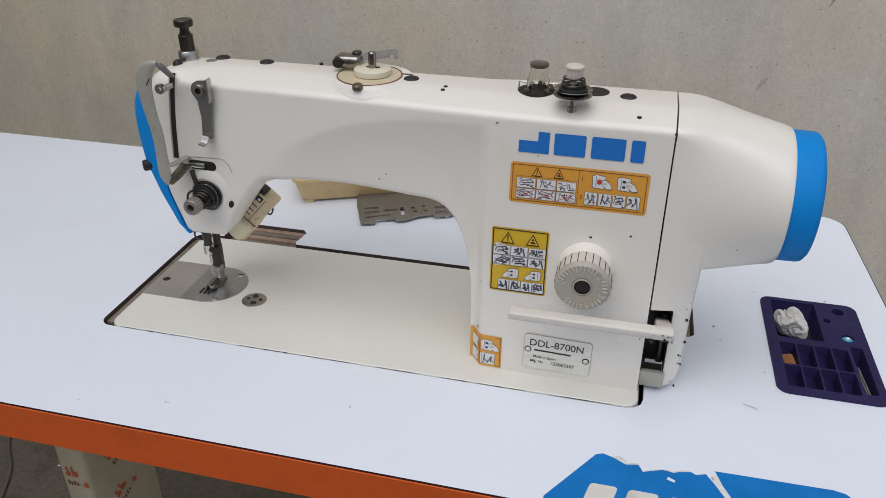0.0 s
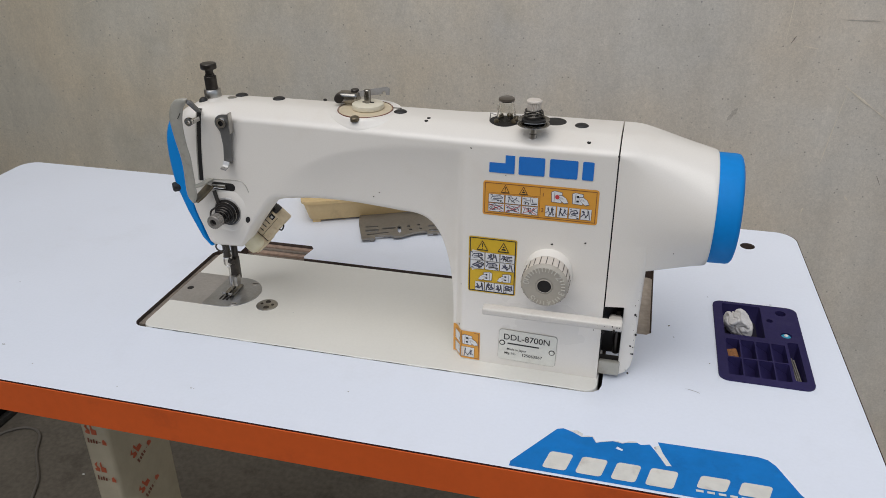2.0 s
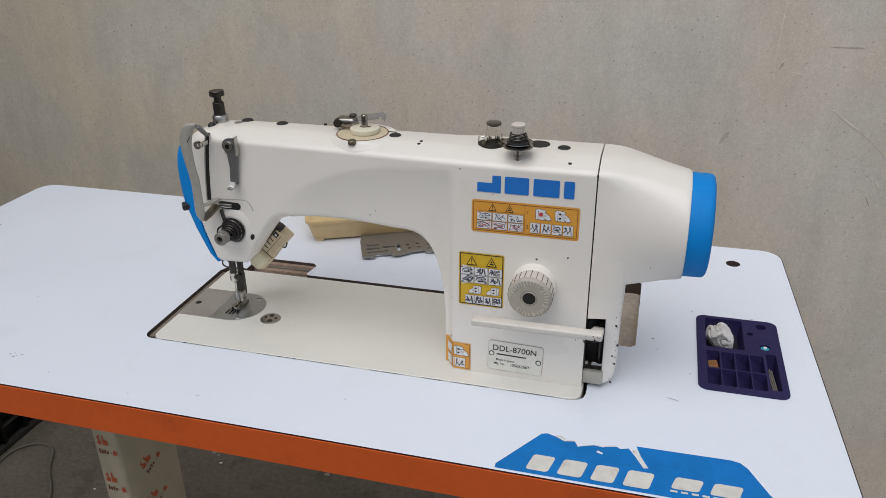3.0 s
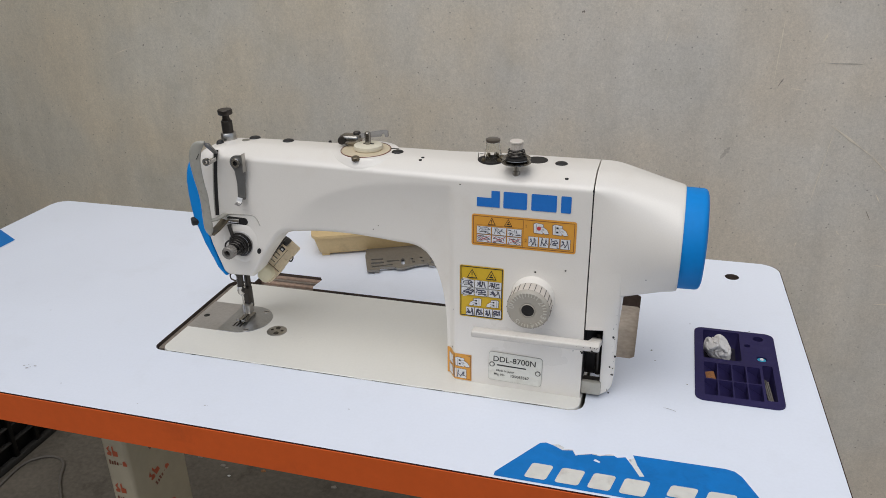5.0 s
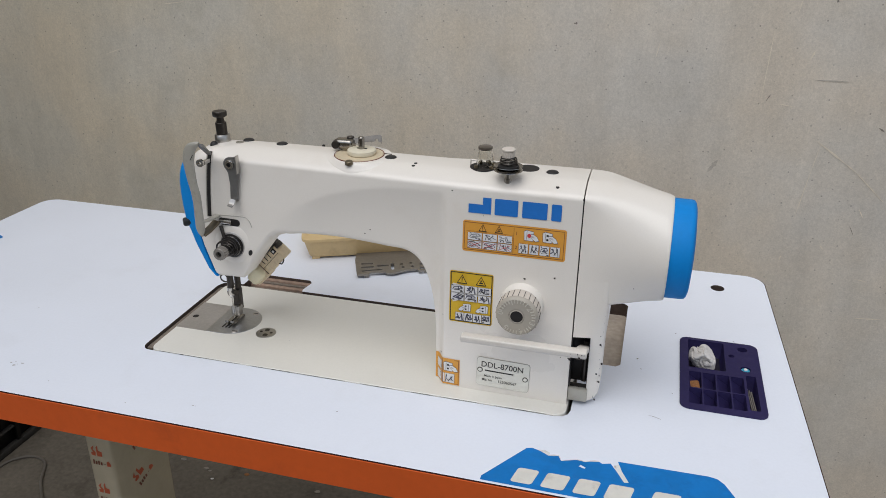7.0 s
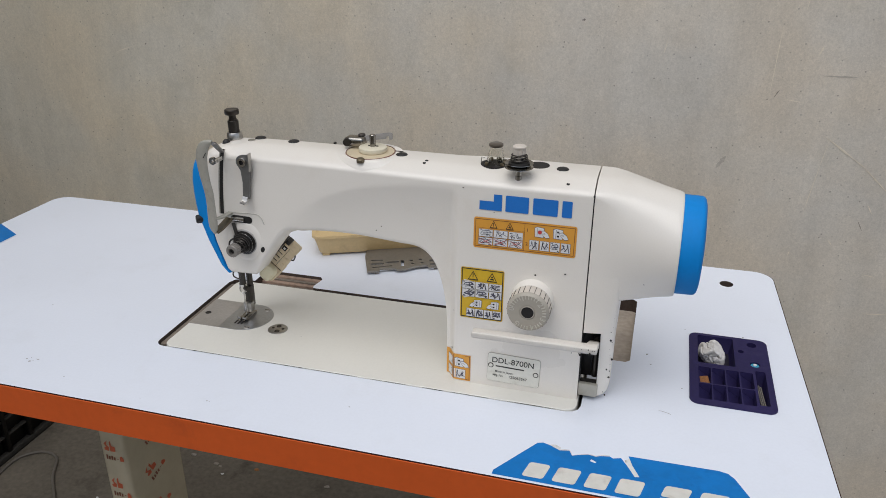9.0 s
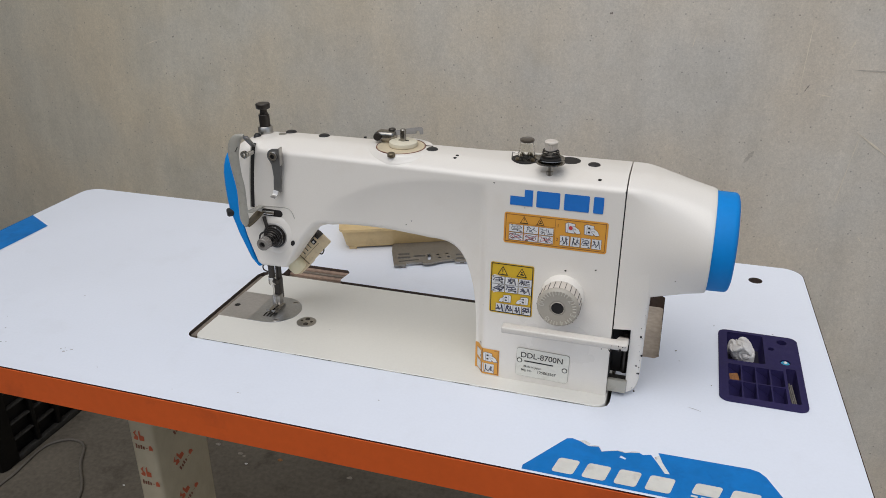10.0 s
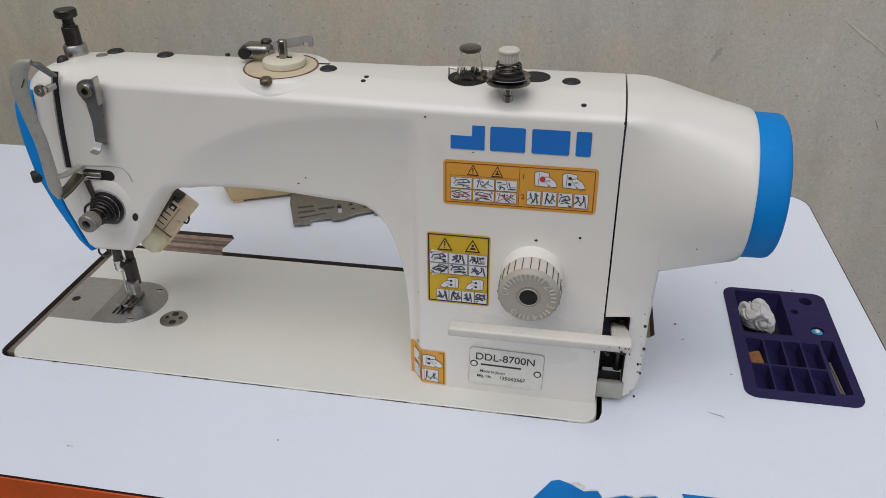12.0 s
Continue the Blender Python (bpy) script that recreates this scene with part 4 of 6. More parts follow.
for r, d in ((0.0124, 0.0050), (0.0107, 0.0086)):
    part("tension_disc_rim", lathe([(r - 0.0006, 0.0), (r, 0.0004), (r + 0.0002, 0.0), (r, -0.0004), (r - 0.0006, 0.0)], Vector((tx, TY, T + tu)) + ax * d, ax, 40), M_CHROME, tension)
kb = Vector((tx, TY, T + tu)) + ax * 0.021
kn = lathe([(0, 0.0), (0.0066, 0.0), (0.0076, 0.001), (0.0076, 0.0095), (0.0066, 0.0105), (0.0036, 0.0108), (0.0036, 0.007), (0, 0.007)], kb, ax, 40)
kn.verts.index_update()
for v in kn.verts:
    d = v.co - kb
    d -= ax * d.dot(ax)
    if 0.0072 < d.length:
        v.co -= d.normalized() * (0.0006 if v.index % 2 else 0.0)
part("tension_knob", kn, M_LEVER, tension, "knurled steel tension knob")
part("knob_core", lathe([(0, 0.0072), (0.0034, 0.0072)], kb, ax, 12), M_HOLE, tension)
part("wire_loop", tube(curve_points([(tx - 0.010, TY - 0.004, T + tu + 0.006), (tx - 0.017, TY - 0.006, T + tu + 0.001), (tx - 0.0175, TY - 0.007, T + tu - 0.009), (tx - 0.0125, TY - 0.008, T + tu - 0.017)], 6), 0.0011, 8), M_DARKSTEEL, tension)
part("regulator_wire", tube(curve_points([(0.1005, face_y(0.1, 0.157) - 0.003, T + 0.157), (0.1035, face_y(0.1, 0.15) - 0.004, T + 0.147), (0.1065, face_y(0.1, 0.14) - 0.004, T + 0.137)], 6), 0.0022, 8), M_DARKSTEEL, tension)
part("regulator_slot", slab(rounded(-0.0135, 0.0135, -0.0042, 0.0042, 0.0041, 8), [], 0.0, 0.0006, Matrix(((1, 0, 0, 0.1105), (0, 0.05, -1, face_y(0.11, 0.16) - 0.0001), (-0.03, 1, 0, T + 0.1615), (0, 0, 0, 1)))), M_HOLE, tension)
part("regulator_bracket", box(0.0985, 0.1145, face_y(0.1, 0.16) - 0.004, face_y(0.1, 0.16) + 0.001, T + 0.1598, T + 0.1642, 0.001), M_CHROME, tension)
hole = bmesh.new()
hole.faces.new([hole.verts.new((0.1362 + 0.0034 * math.cos(a) * 0.62 + 0.0040 * math.sin(a) * 0.45, face_y(0.1365, 0.127) - 0.0005, T + 0.1270 + 0.0040 * math.sin(a) * 0.85 - 0.0014 * math.cos(a))) for a in [2 * math.pi * k / 20 for k in range(20)]])
part("head_hole", hole, M_HOLE, machine)

# hand switch on the head's slanting underside
sw_m = Matrix.Translation((0.0995, 0.1145, T + 0.0600)) @ Matrix.Rotation(radians(-48), 4, "Y")
switch = part("hand_switch", box(0.006, 0.0475, 0.0012, 0.024, -0.0104, 0.0100, 0.0022, 3, m=sw_m), M_SWITCH, machine, "cream plastic hand switch with round button")
part("switch_bracket", box(-0.0100, 0.049, -0.0040, 0.020, 0.0108, 0.0145, 0.001, 2, m=sw_m), M_GLOSSBLACK, switch, "black bracket")
part("switch_cap", box(-0.0125, 0.0120, -0.0015, 0.0245, -0.0114, 0.0112, 0.004, 3, m=sw_m), M_SWITCH, switch)
button_rings = []
for grow, y in ((0.0, 0.004), (0.0, -0.0050), (-0.0006, -0.0072), (-0.0020, -0.0086), (-0.0042, -0.0092)):
    button_rings.append([sw_m @ Vector((px, y, pz)) for px, pz in rounded(-0.0112 - grow, 0.0112 + grow, -0.0090 - grow, 0.0090 + grow, 0.0064 + grow, 6)])
part("switch_button", loft(button_rings), M_BUTTON, switch, "rounded yellowish button")
for k in range(3):
    part("switch_rib", box(0.0192 + 0.0068 * k, 0.0199 + 0.0068 * k, 0.0006, 0.004, 0.0022, 0.0100, m=sw_m), M_DARKSTEEL, switch)
part("switch_groove", box(0.0130, 0.0465, 0.0007, 0.003, -0.0008, -0.0003, m=sw_m), M_OLDBRASS, switch)
part("switch_groove", box(0.0121, 0.0128, 0.0006, 0.003, -0.0100, 0.0100, m=sw_m), M_OLDBRASS, switch)
for x, z in ((0.021, -0.0072), (0.032, -0.0072)):
    part("switch_boss", lathe([(0, 0.0006), (0.0022, 0.0006), (0.0026, -0.001)], sw_m @ Vector((x, 0.0010, z)), (0, -1, 0), 14), M_SWITCH, switch)
part("switch_hole", box(0.0395, 0.0460, 0.0007, 0.004, 0.0022, 0.0085, m=sw_m), M_HOLE, switch)
part("switch_hole", box(0.0412, 0.0440, 0.0003, 0.004, 0.0037, 0.0067, m=sw_m), M_CELL, switch)
part("switch_wire", tube(curve_points([sw_m @ Vector((0.034, 0.004, -0.0102)), sw_m @ Vector((0.0375, 0.002, -0.0132)), sw_m @ Vector((0.0425, 0.003, -0.0120)), sw_m @ Vector((0.0430, 0.006, -0.0082))], 6), 0.0009, 8), M_BLACK, switch)
# Black strip drawn in place of the shaded gap between head and switch.
part("switch_gasket", box(0.0125, 0.049, -0.0052, 0.012, 0.0094, 0.0118, 0.0006, 2, m=sw_m), M_GLOSSBLACK, switch, "black strip standing for the shaded gap along the switch")
part("switch_lug", box(0.0465, 0.0525, 0.004, 0.016, 0.004, 0.011, 0.001, 2, m=sw_m), M_GLOSSBLACK, switch)

# needle bar, presser bar and foot
NX, NY = 0.0745, 0.088
needle_bar = part("needle_bar", lathe([(0, 0.094), (0.0042, 0.094), (0.0042, 0.049), (0, 0.049)], (NX, NY, T), (0, 0, 1), 20), M_DARKSTEEL, machine)
part("needle_clamp", lathe([(0, 0.0515), (0.0052, 0.0515), (0.0052, 0.042), (0.0042, 0.040), (0, 0.040)], (NX, NY, T), (0, 0, 1), 20), M_CHROME, needle_bar)
part("clamp_screw", lathe([(0, 0.0), (0.0032, 0.0), (0.0032, 0.006), (0, 0.006)], (NX + 0.004, NY - 0.002, T + 0.0465), (1, -0.5, 0), 14), M_DARKSTEEL, needle_bar)
part("needle", lathe([(0, 0.041), (0.0009, 0.041), (0.0007, 0.006), (0, 0.002)], (NX, NY, T), (0, 0, 1), 10), M_CHROME, needle_bar)
presser_bar = part("presser_bar", lathe([(0, 0.095), (0.0040, 0.095), (0.0040, 0.04), (0, 0.04)], (NX + 0.0005, NY + 0.016, T), (0, 0, 1), 20), M_DARKSTEEL, machine)
foot = part("presser_foot", box(NX - 0.0032, NX + 0.0045, NY + 0.007, NY + 0.0190, T + 0.013, T + 0.043, 0.0012), M_DARKSTEEL, presser_bar, "steel presser foot")
part("foot_shank", box(NX - 0.0056, NX + 0.0062, NY + 0.003, NY + 0.013, T + 0.008, T + 0.0215, 0.0015), M_STEEL, foot)
for dx in (-0.0062, 0.0014):
    sole = bmesh.new()
    loft([[(NX + dx + a * 0.0048, y, T + z + b * 0.0026) for a, b in ((0, 0), (1, 0), (1, 1), (0, 1))] for y, z in ((NY + 0.016, 0.0022), (NY - 0.006, 0.0022), (NY - 0.010, 0.0034), (NY - 0.013, 0.0062))], sole)
    part("foot_toe", sole, M_BAR, foot)
part("foot_screw", lathe([(0, 0.0), (0.004, 0.0), (0.004, 0.005), (0, 0.005)], (NX - 0.004, NY + 0.013, T + 0.033), (-1, -0.2, 0), 16), M_CHROME, presser_bar)
part("thread_loop", tube(curve_points([(0.088, 0.052, T + 0.092), (0.092, 0.051, T + 0.088), (0.097, 0.050, T + 0.0835), (0.093, 0.050, T + 0.079), (0.087, 0.050, T + 0.081), (0.0865, 0.050, T + 0.086), (0.091, 0.051, T + 0.089)], 6), 0.0009, 6), M_DARKSTEEL, machine)

# presser adjusting screw and plugs on the arm's top
PX, PY, PZ = 0.0865, 0.089, T + 0.2435
pres = part("presser_screw", lathe([(0, 0.0), (0.0048, 0.0), (0.0048, 0.0315), (0.0042, 0.032), (0.0042, 0.0375), (0.0078, 0.038), (0.0084, 0.039), (0.0084, 0.0445), (0.0076, 0.0455), (0, 0.0455)], (PX, PY, PZ), (-0.02, 0, 1), 36), M_DARKSTEEL, machine, "dark presser adjusting screw")
part("lock_collar", lathe([(0.0047, 0.0), (0.0088, 0.0), (0.0090, 0.001), (0.0088, 0.0105), (0.0080, 0.0118), (0.0047, 0.0118)], (PX, PY, PZ), (-0.02, 0, 1), 36), M_STEEL, pres)
part("threaded_sleeve", lathe([(0.0045, 0.0118), (0.0064, 0.0118), (0.0064, 0.0285), (0.006, 0.029), (0.0045, 0.029)], (PX, PY, PZ), (-0.02, 0, 1), 32), M_DARKSTEEL, pres)

for ob in [pres] + list(pres.children):
    for v in ob.data.vertices:
        v.co.z = PZ + (v.co.z - PZ) * 0.81


def top_z(x, y):
    """Height of the arm's rounded top."""
    d = min(1.0, max(0.0, (y - face_y(x, 0.23)) / TOP_Y))
    return T + along(OVER, x) - TOP_U * (1 - d) ** 1.6


def plug(x, y, r, mat=None, name="rubber_plug", h=0.0022):
    z = top_z(x, y)
    part(name, lathe([(0, h), (r * 0.5, h * 0.95), (r * 0.85, h * 0.6), (r, 0.0004), (r, -0.003)], (x, y, z), (0, -0.3 * max(0.0, 1 - (y - face_y(x, 0.23)) / 0.03), 1), 24), mat or M_BLACK, machine)


for x, y in ((0.2995, 0.0775), (0.478, 0.0765), (0.1165, 0.096), (0.162, 0.091)):
    plug(x, y, 0.0065)
plug(0.0835, 0.074, 0.0048, h=0.005)
plug(0.0785, 0.099, 0.0055, M_DARKSTEEL, "oil_hole", 0.0008)
plug(0.1105, 0.086, 0.0048, M_STEEL, "steel_plug", 0.0012)
for x, y in ((0.331, 0.060), (0.332, 0.0655), (0.21, 0.1), (0.1105, 0.062), (0.488, 0.0455)):
    plug(x, y, 0.0018, M_HOLE, "screw_hole", 0.0004)

# bobbin winder
BX, BY = 0.2625, 0.078
boss_rings = []
for share, fall in ((0.86, 0.0), (0.93, 0.06), (0.98, 0.22), (1.02, 0.45), (1.06, 0.70), (1.10, 0.90), (1.14, 1.0), (1.16, 1.25)):
    ring = []
    for k in range(72):
        a = 2 * math.pi * k / 72
        nose = max(0.0, -math.sin(a))
        r = (0.0306 - 0.0012 * nose ** 4) * share
        px = BX + 1.04 * r * math.cos(a) + 0.004 * nose ** 2
        py = max(BY - 0.001 + r * math.sin(a), face_y(px, 0.23) + 0.0006)
        flat_z = T + 0.2457
        ring.append((px, py, flat_z + (top_z(px, py) - flat_z) * fall))
    boss_rings.append(ring)
part("winder_boss", loft(boss_rings), M_WHITE, machine, smooth=70)
winder = part("bobbin_winder", lathe([(0, 0.003), (0.0265, 0.003), (0.0275, 0.002), (0.0275, -0.004)], (BX, BY, T + 0.2452), (0, -0.02, 1), 48), M_BEIGE, machine, "cream bobbin winder with steel spindle and lever")
part("winder_ring", lathe([(0.0272, 0.0012), (0.0280, 0.0012), (0.0280, -0.004), (0.0272, -0.004)], (BX, BY, T + 0.2470), (0, -0.02, 1), 48), M_WRAPDARK, winder)
WX, WY = 0.2648, 0.0795
part("winder_disc", lathe([(0, 0.0078), (0.0142, 0.0078), (0.0158, 0.0069), (0.0162, 0.0048), (0.0158, 0.0026), (0.0145, 0.0016), (0, 0.0016)], (WX, WY, T + 0.2462), (0, 0, 1), 40), M_IVORY, winder, "ivory friction disc")
part("winder_spindle", lathe([(0, 0.0), (0.0034, 0.0), (0.0034, 0.0128), (0.0026, 0.0136), (0, 0.0136)], (WX, WY, T + 0.2538), (0, 0, 1), 20), M_BAR, winder)
part("spindle_spring", box(WX - 0.0055, WX + 0.0065, WY - 0.0007, WY + 0.0007, T + 0.2539, T + 0.2549), M_DARKSTEEL, winder)
part("winder_block", box(0.2295, 0.2525, 0.0815, 0.0975, T + 0.2500, T + 0.2610, 0.0035, 3), M_BAR, winder, "steel winder lever block")
part("block_roller", lathe([(0, 0), (0.0042, 0), (0.0046, 0.001), (0.0046, 0.010), (0, 0.010)], (0.2335, 0.079, T + 0.2555), (-0.2, 1, 0), 20), M_DARKSTEEL, winder)
part("block_post", lathe([(0, 0), (0.0065, 0), (0.0065, 0.006), (0, 0.006)], (0.242, 0.092, T + 0.2482), (0, 0, 1), 20), M_BEIGE, winder)
part("block_screw", lathe([(0, 0.0018), (0.0036, 0.0016), (0.0042, 0.0008), (0.0042, -0.002)], (0.2465, 0.0935, T + 0.2614), (0, 0, 1), 18), M_DARKSTEEL, winder)
arm_m = Matrix.Translation((0.250, 0.0925, T + 0.2580)) @ Matrix.Rotation(radians(14), 4, "Z") @ Matrix.Rotation(radians(-7), 4, "Y")
arm_bm = slab([(0, -0.0026), (0.0245, -0.0030), (0.0252, -0.0006), (0.0280, -0.0004), (0.0286, -0.0046), (0.0310, -0.0048), (0.0322, -0.0038), (0.0326, 0.0018), (0.0312, 0.0032), (0.028, 0.0036), (0.012, 0.0034), (0, 0.0026)], [], -0.0017, 0.0017, arm_m @ Matrix.Rotation(radians(71), 4, "X"))
part("winder_lever", arm_bm, M_LEVER, winder, "hooked steel lever")
part("winder_screw", lathe([(0, 0.0022), (0.0036, 0.002), (0.0046, 0.001), (0.0046, -0.002)], (0.2620, 0.0480, T + 0.2470), (0, -0.1, 1), 8), M_OLDBRASS, winder)
part("winder_stop", box(0.287, 0.2975, 0.087, 0.0905, T + 0.2445, T + 0.2478, 0.0008), M_DARKSTEEL, winder)
for ob in [winder] + list(winder.children):
    for v in ob.data.vertices:
        v.co.z -= 0.0016

# oil sight glass and top thread tensioner
OX, OY = 0.4055, 0.074
oil = part("oil_sight", lathe([(0, 0.0006), (0.0150, 0.0006), (0.0153, -0.002)], (OX, OY, top_z(OX, OY) + 0.0002), (0, 0, 1), 36), M_HOLE, machine, "clear oil sight dome over a dark hole")
part("sight_dome", lathe([(0.0095, 0.0), (0.0082, 0.010), (0.0070, 0.0195), (0.006, 0.0195), (0.0072, 0.010), (0.0085, 0.0), (0.0095, 0.0)], (OX + 0.001, OY, T + 0.2450), (0, 0, 1), 28), M_CLEAR, oil, "clear ribbed plastic dome")
part("sight_cap", lathe([(0, 0.0238), (0.0060, 0.0236), (0.0076, 0.0228), (0.0078, 0.0210), (0.0068, 0.0197), (0, 0.0197)], (OX + 0.001, OY, T + 0.2450), (0, 0, 1), 28), M_OLIVE, oil)
for k in range(6):
    a = radians(60 * k)
    part("dome_rib", tube([(OX + 0.001 + 0.0094 * math.cos(a), OY + 0.0094 * math.sin(a), T + 0.2455), (OX + 0.001 + 0.0075 * math.cos(a), OY + 0.0075 * math.sin(a), T + 0.2615)], 0.0006, 6), M_CLEAR, oil)
for s in (-1, 1):
    part("dome_clip", tube([(OX + s * 0.009, OY, T + 0.2515), (OX + s * 0.0145, OY, T + 0.252), (OX + s * 0.0148, OY, T + 0.2455)], 0.0008, 6), M_STEEL, oil)
rng = random.Random(8)
for k in range(9):
    a, r = rng.uniform(0, 6.28), rng.uniform(0.009, 0.0135)
    part("sight_lump", lathe([(0, 0.004), (0.0018, 0.0034), (0.0026, 0.0012), (0.0022, 0.0)], (OX + r * math.cos(a), OY + r * math.sin(a), top_z(OX, OY) + 0.0006), (rng.uniform(-0.4, 0.4), rng.uniform(-0.4, 0.4), 1), 7), M_OLDBRASS, oil)
UX, UY = 0.4365, 0.0475
uz = top_z(UX, UY) + 0.004
upper = part("upper_tensioner", lathe([(0, -0.007), (0.0036, -0.007), (0.0036, -0.001), (0.0026, -0.0005), (0.0022, 0.012), (0.0022, 0.025), (0, 0.025)], (UX, UY, uz), (0, 0, 1), 20), M_STEEL, machine, "top thread tensioner with ribbed white knob")
part("tension_disc", lathe([(0.002, 0.0100), (0.0125, 0.0093), (0.0148, 0.0080), (0.0150, 0.0085), (0.0127, 0.0100), (0.002, 0.0106)], (UX, UY, uz), (0, 0, 1), 40), M_BAR, upper)
part("tension_disc", lathe([(0.002, 0.0108), (0.0125, 0.0112), (0.0148, 0.0126), (0.0146, 0.0131), (0.0122, 0.0119), (0.002, 0.0115)], (UX, UY, uz), (0, 0, 1), 40), M_BAR, upper)
part("tension_pad", lathe([(0, 0.0116), (0.0108, 0.0118), (0.0108, 0.0132), (0.0090, 0.0140), (0, 0.0142)], (UX, UY, uz), (0, 0, 1), 30), M_BLACK, upper)
coil = [(UX + (0.0092 - 0.00004 * k) * math.cos(k * 0.45), UY + (0.0092 - 0.00004 * k) * math.sin(k * 0.45), uz + 0.0146 + 0.00019 * k) for k in range(42)]
part("tension_spring", tube(coil, 0.0008, 6), M_DARKSTEEL, upper)
kn2 = lathe([(0, 0.0312), (0.0058, 0.0312), (0.0070, 0.0303), (0.0070, 0.0290), (0.0064, 0.0285), (0.0064, 0.0220), (0.0055, 0.0208), (0, 0.0208)], (UX, UY, uz), (0, 0, 1), 80)
kn2.verts.index_update()
for v in kn2.verts:
    d = Vector((v.co.x - UX, v.co.y - UY, 0))
    if 0.0060 < d.length < 0.0067 and (v.index // 2) % 2:
        v.co -= d.normalized() * 0.0007
part("ribbed_knob", kn2, M_KNOB, upper, "ribbed ivory knob")
plug(0.4515, 0.0835, 0.0115, M_HOLE, "thread_hole", 0.0003)

# stitch-length dial
DX, DU = 0.4605, 0.1138
DY = face_y(DX, DU) + 0.0038
dial = part("stitch_dial", lathe([(0, 0.0330), (0.0085, 0.0330), (0.0088, 0.0336), (0.0195, 0.0338), (0.0212, 0.0325), (0.0223, 0.030), (0.0223, 0.015), (0.0219, 0.014), (0, 0.014)], (DX, DY, T + DU), (0, -1, 0), 72), [M_DIAL, M_KNOB], machine, "grey-white numbered stitch-length dial")
for f in dial.data.polygons:
    f.material_index = 1 if abs(f.normal.y) < 0.3 else 0
part("dial_skirt", lathe([(0.0, 0.0152), (0.0205, 0.0152), (0.0226, 0.012), (0.0232, 0.004), (0.0245, -0.001)], (DX, DY, T + DU), (0, -1, 0), 48), M_WHITE, dial)
# Dark bars painted round the edge as the shade in the knurling.
for k in range(24):
    a = 2 * math.pi * k / 24
    c, s = math.cos(a), math.sin(a)
    part("dial_groove", box(-0.00028, 0.00028, -0.0301, -0.0158, 0.0215, 0.02265, m=Matrix(((c, 0, s, DX), (0, 1, 0, DY), (-s, 0, c, T + DU), (0, 0, 0, 1)))), M_DARKSTEEL, dial, smooth=0)
part("bore_ring", lathe([(0.0064, 0.0334), (0.0066, 0.0340), (0.0070, 0.0340), (0.0074, 0.0334)], (DX, DY, T + DU), (0, -1, 0), 28), M_DIAL, dial)
part("dial_bore", lathe([(0, 0.0332), (0.0062, 0.0332), (0.0066, 0.0338)], (DX, DY, T + DU), (0, -1, 0), 28), M_HOLE, dial)
for text, a in (("0", -81), ("1", -19), ("2", 51), ("3", 109), ("4", 162), ("5", 220)):
    r = radians(a)
    m = Matrix.Translation((DX + 0.0168 * math.sin(r), DY - 0.0341, T + DU + 0.0168 * math.cos(r))) @ Matrix.Rotation(r, 4, "Y") @ Matrix.Rotation(radians(90), 4, "X")
    part("dial_number", lettering(text, 0.0084, m, 0.015), M_DIALRELIEF, dial, smooth=0)
for k in range(30):
    a = -81 + 301 * k / 29
    if min(abs(a - b) for b in (-81, -19, 51, 109, 162, 220)) < 10:
        continue
    r = radians(a)
    part("dial_tick", box(-0.00045, 0.00045, -0.0345, -0.0337, 0.0158, 0.0195, m=Matrix(((math.cos(r), 0, math.sin(r), DX), (0, 1, 0, DY), (-math.sin(r), 0, math.cos(r), T + DU), (0, 0, 0, 1)))), M_DIALRELIEF, dial, smooth=0)


# ---- labels on the column ----
def decal(name, pts, off, mat, parent, label=""):
    """A flat printed shape that follows the column's face; pts in (x, height over the table)."""
    bm = bmesh.new()
    bm.faces.new([bm.verts.new((x, face_y(x, u) - off, T + u)) for x, u in pts])
    return part(name, bm, mat, parent, label, smooth=0)


def sticker(name, x0, x1, u0, u1, off, mat, parent, label="", nx=10, nu=4):
    """A printed sheet laid on the casting as a fine grid."""
    bm = bmesh.new()
    g = [[bm.verts.new((x0 + (x1 - x0) * i / nx, face_y(x0 + (x1 - x0) * i / nx, u0 + (u1 - u0) * j / nu) - off, T + u0 + (u1 - u0) * j / nu)) for i in range(nx + 1)] for j in range(nu + 1)]
    for j in range(nu):
        for i in range(nx):
            bm.faces.new((g[j][i], g[j][i + 1], g[j + 1][i + 1], g[j + 1][i]))
    return part(name, bm, mat, parent, label, smooth=60)


def frame_lines(x0, x1, u0, u1, w, parent, mat=M_INK, off=0.0007):
    for a, b, c, d in ((x0, x1, u1 - w, u1), (x0, x1, u0, u0 + w), (x0, x0 + w, u0 + w, u1 - w), (x1 - w, x1, u0 + w, u1 - w)):
        decal("border_line", [(a, c), (b, c), (b, d), (a, d)], off, mat, parent)


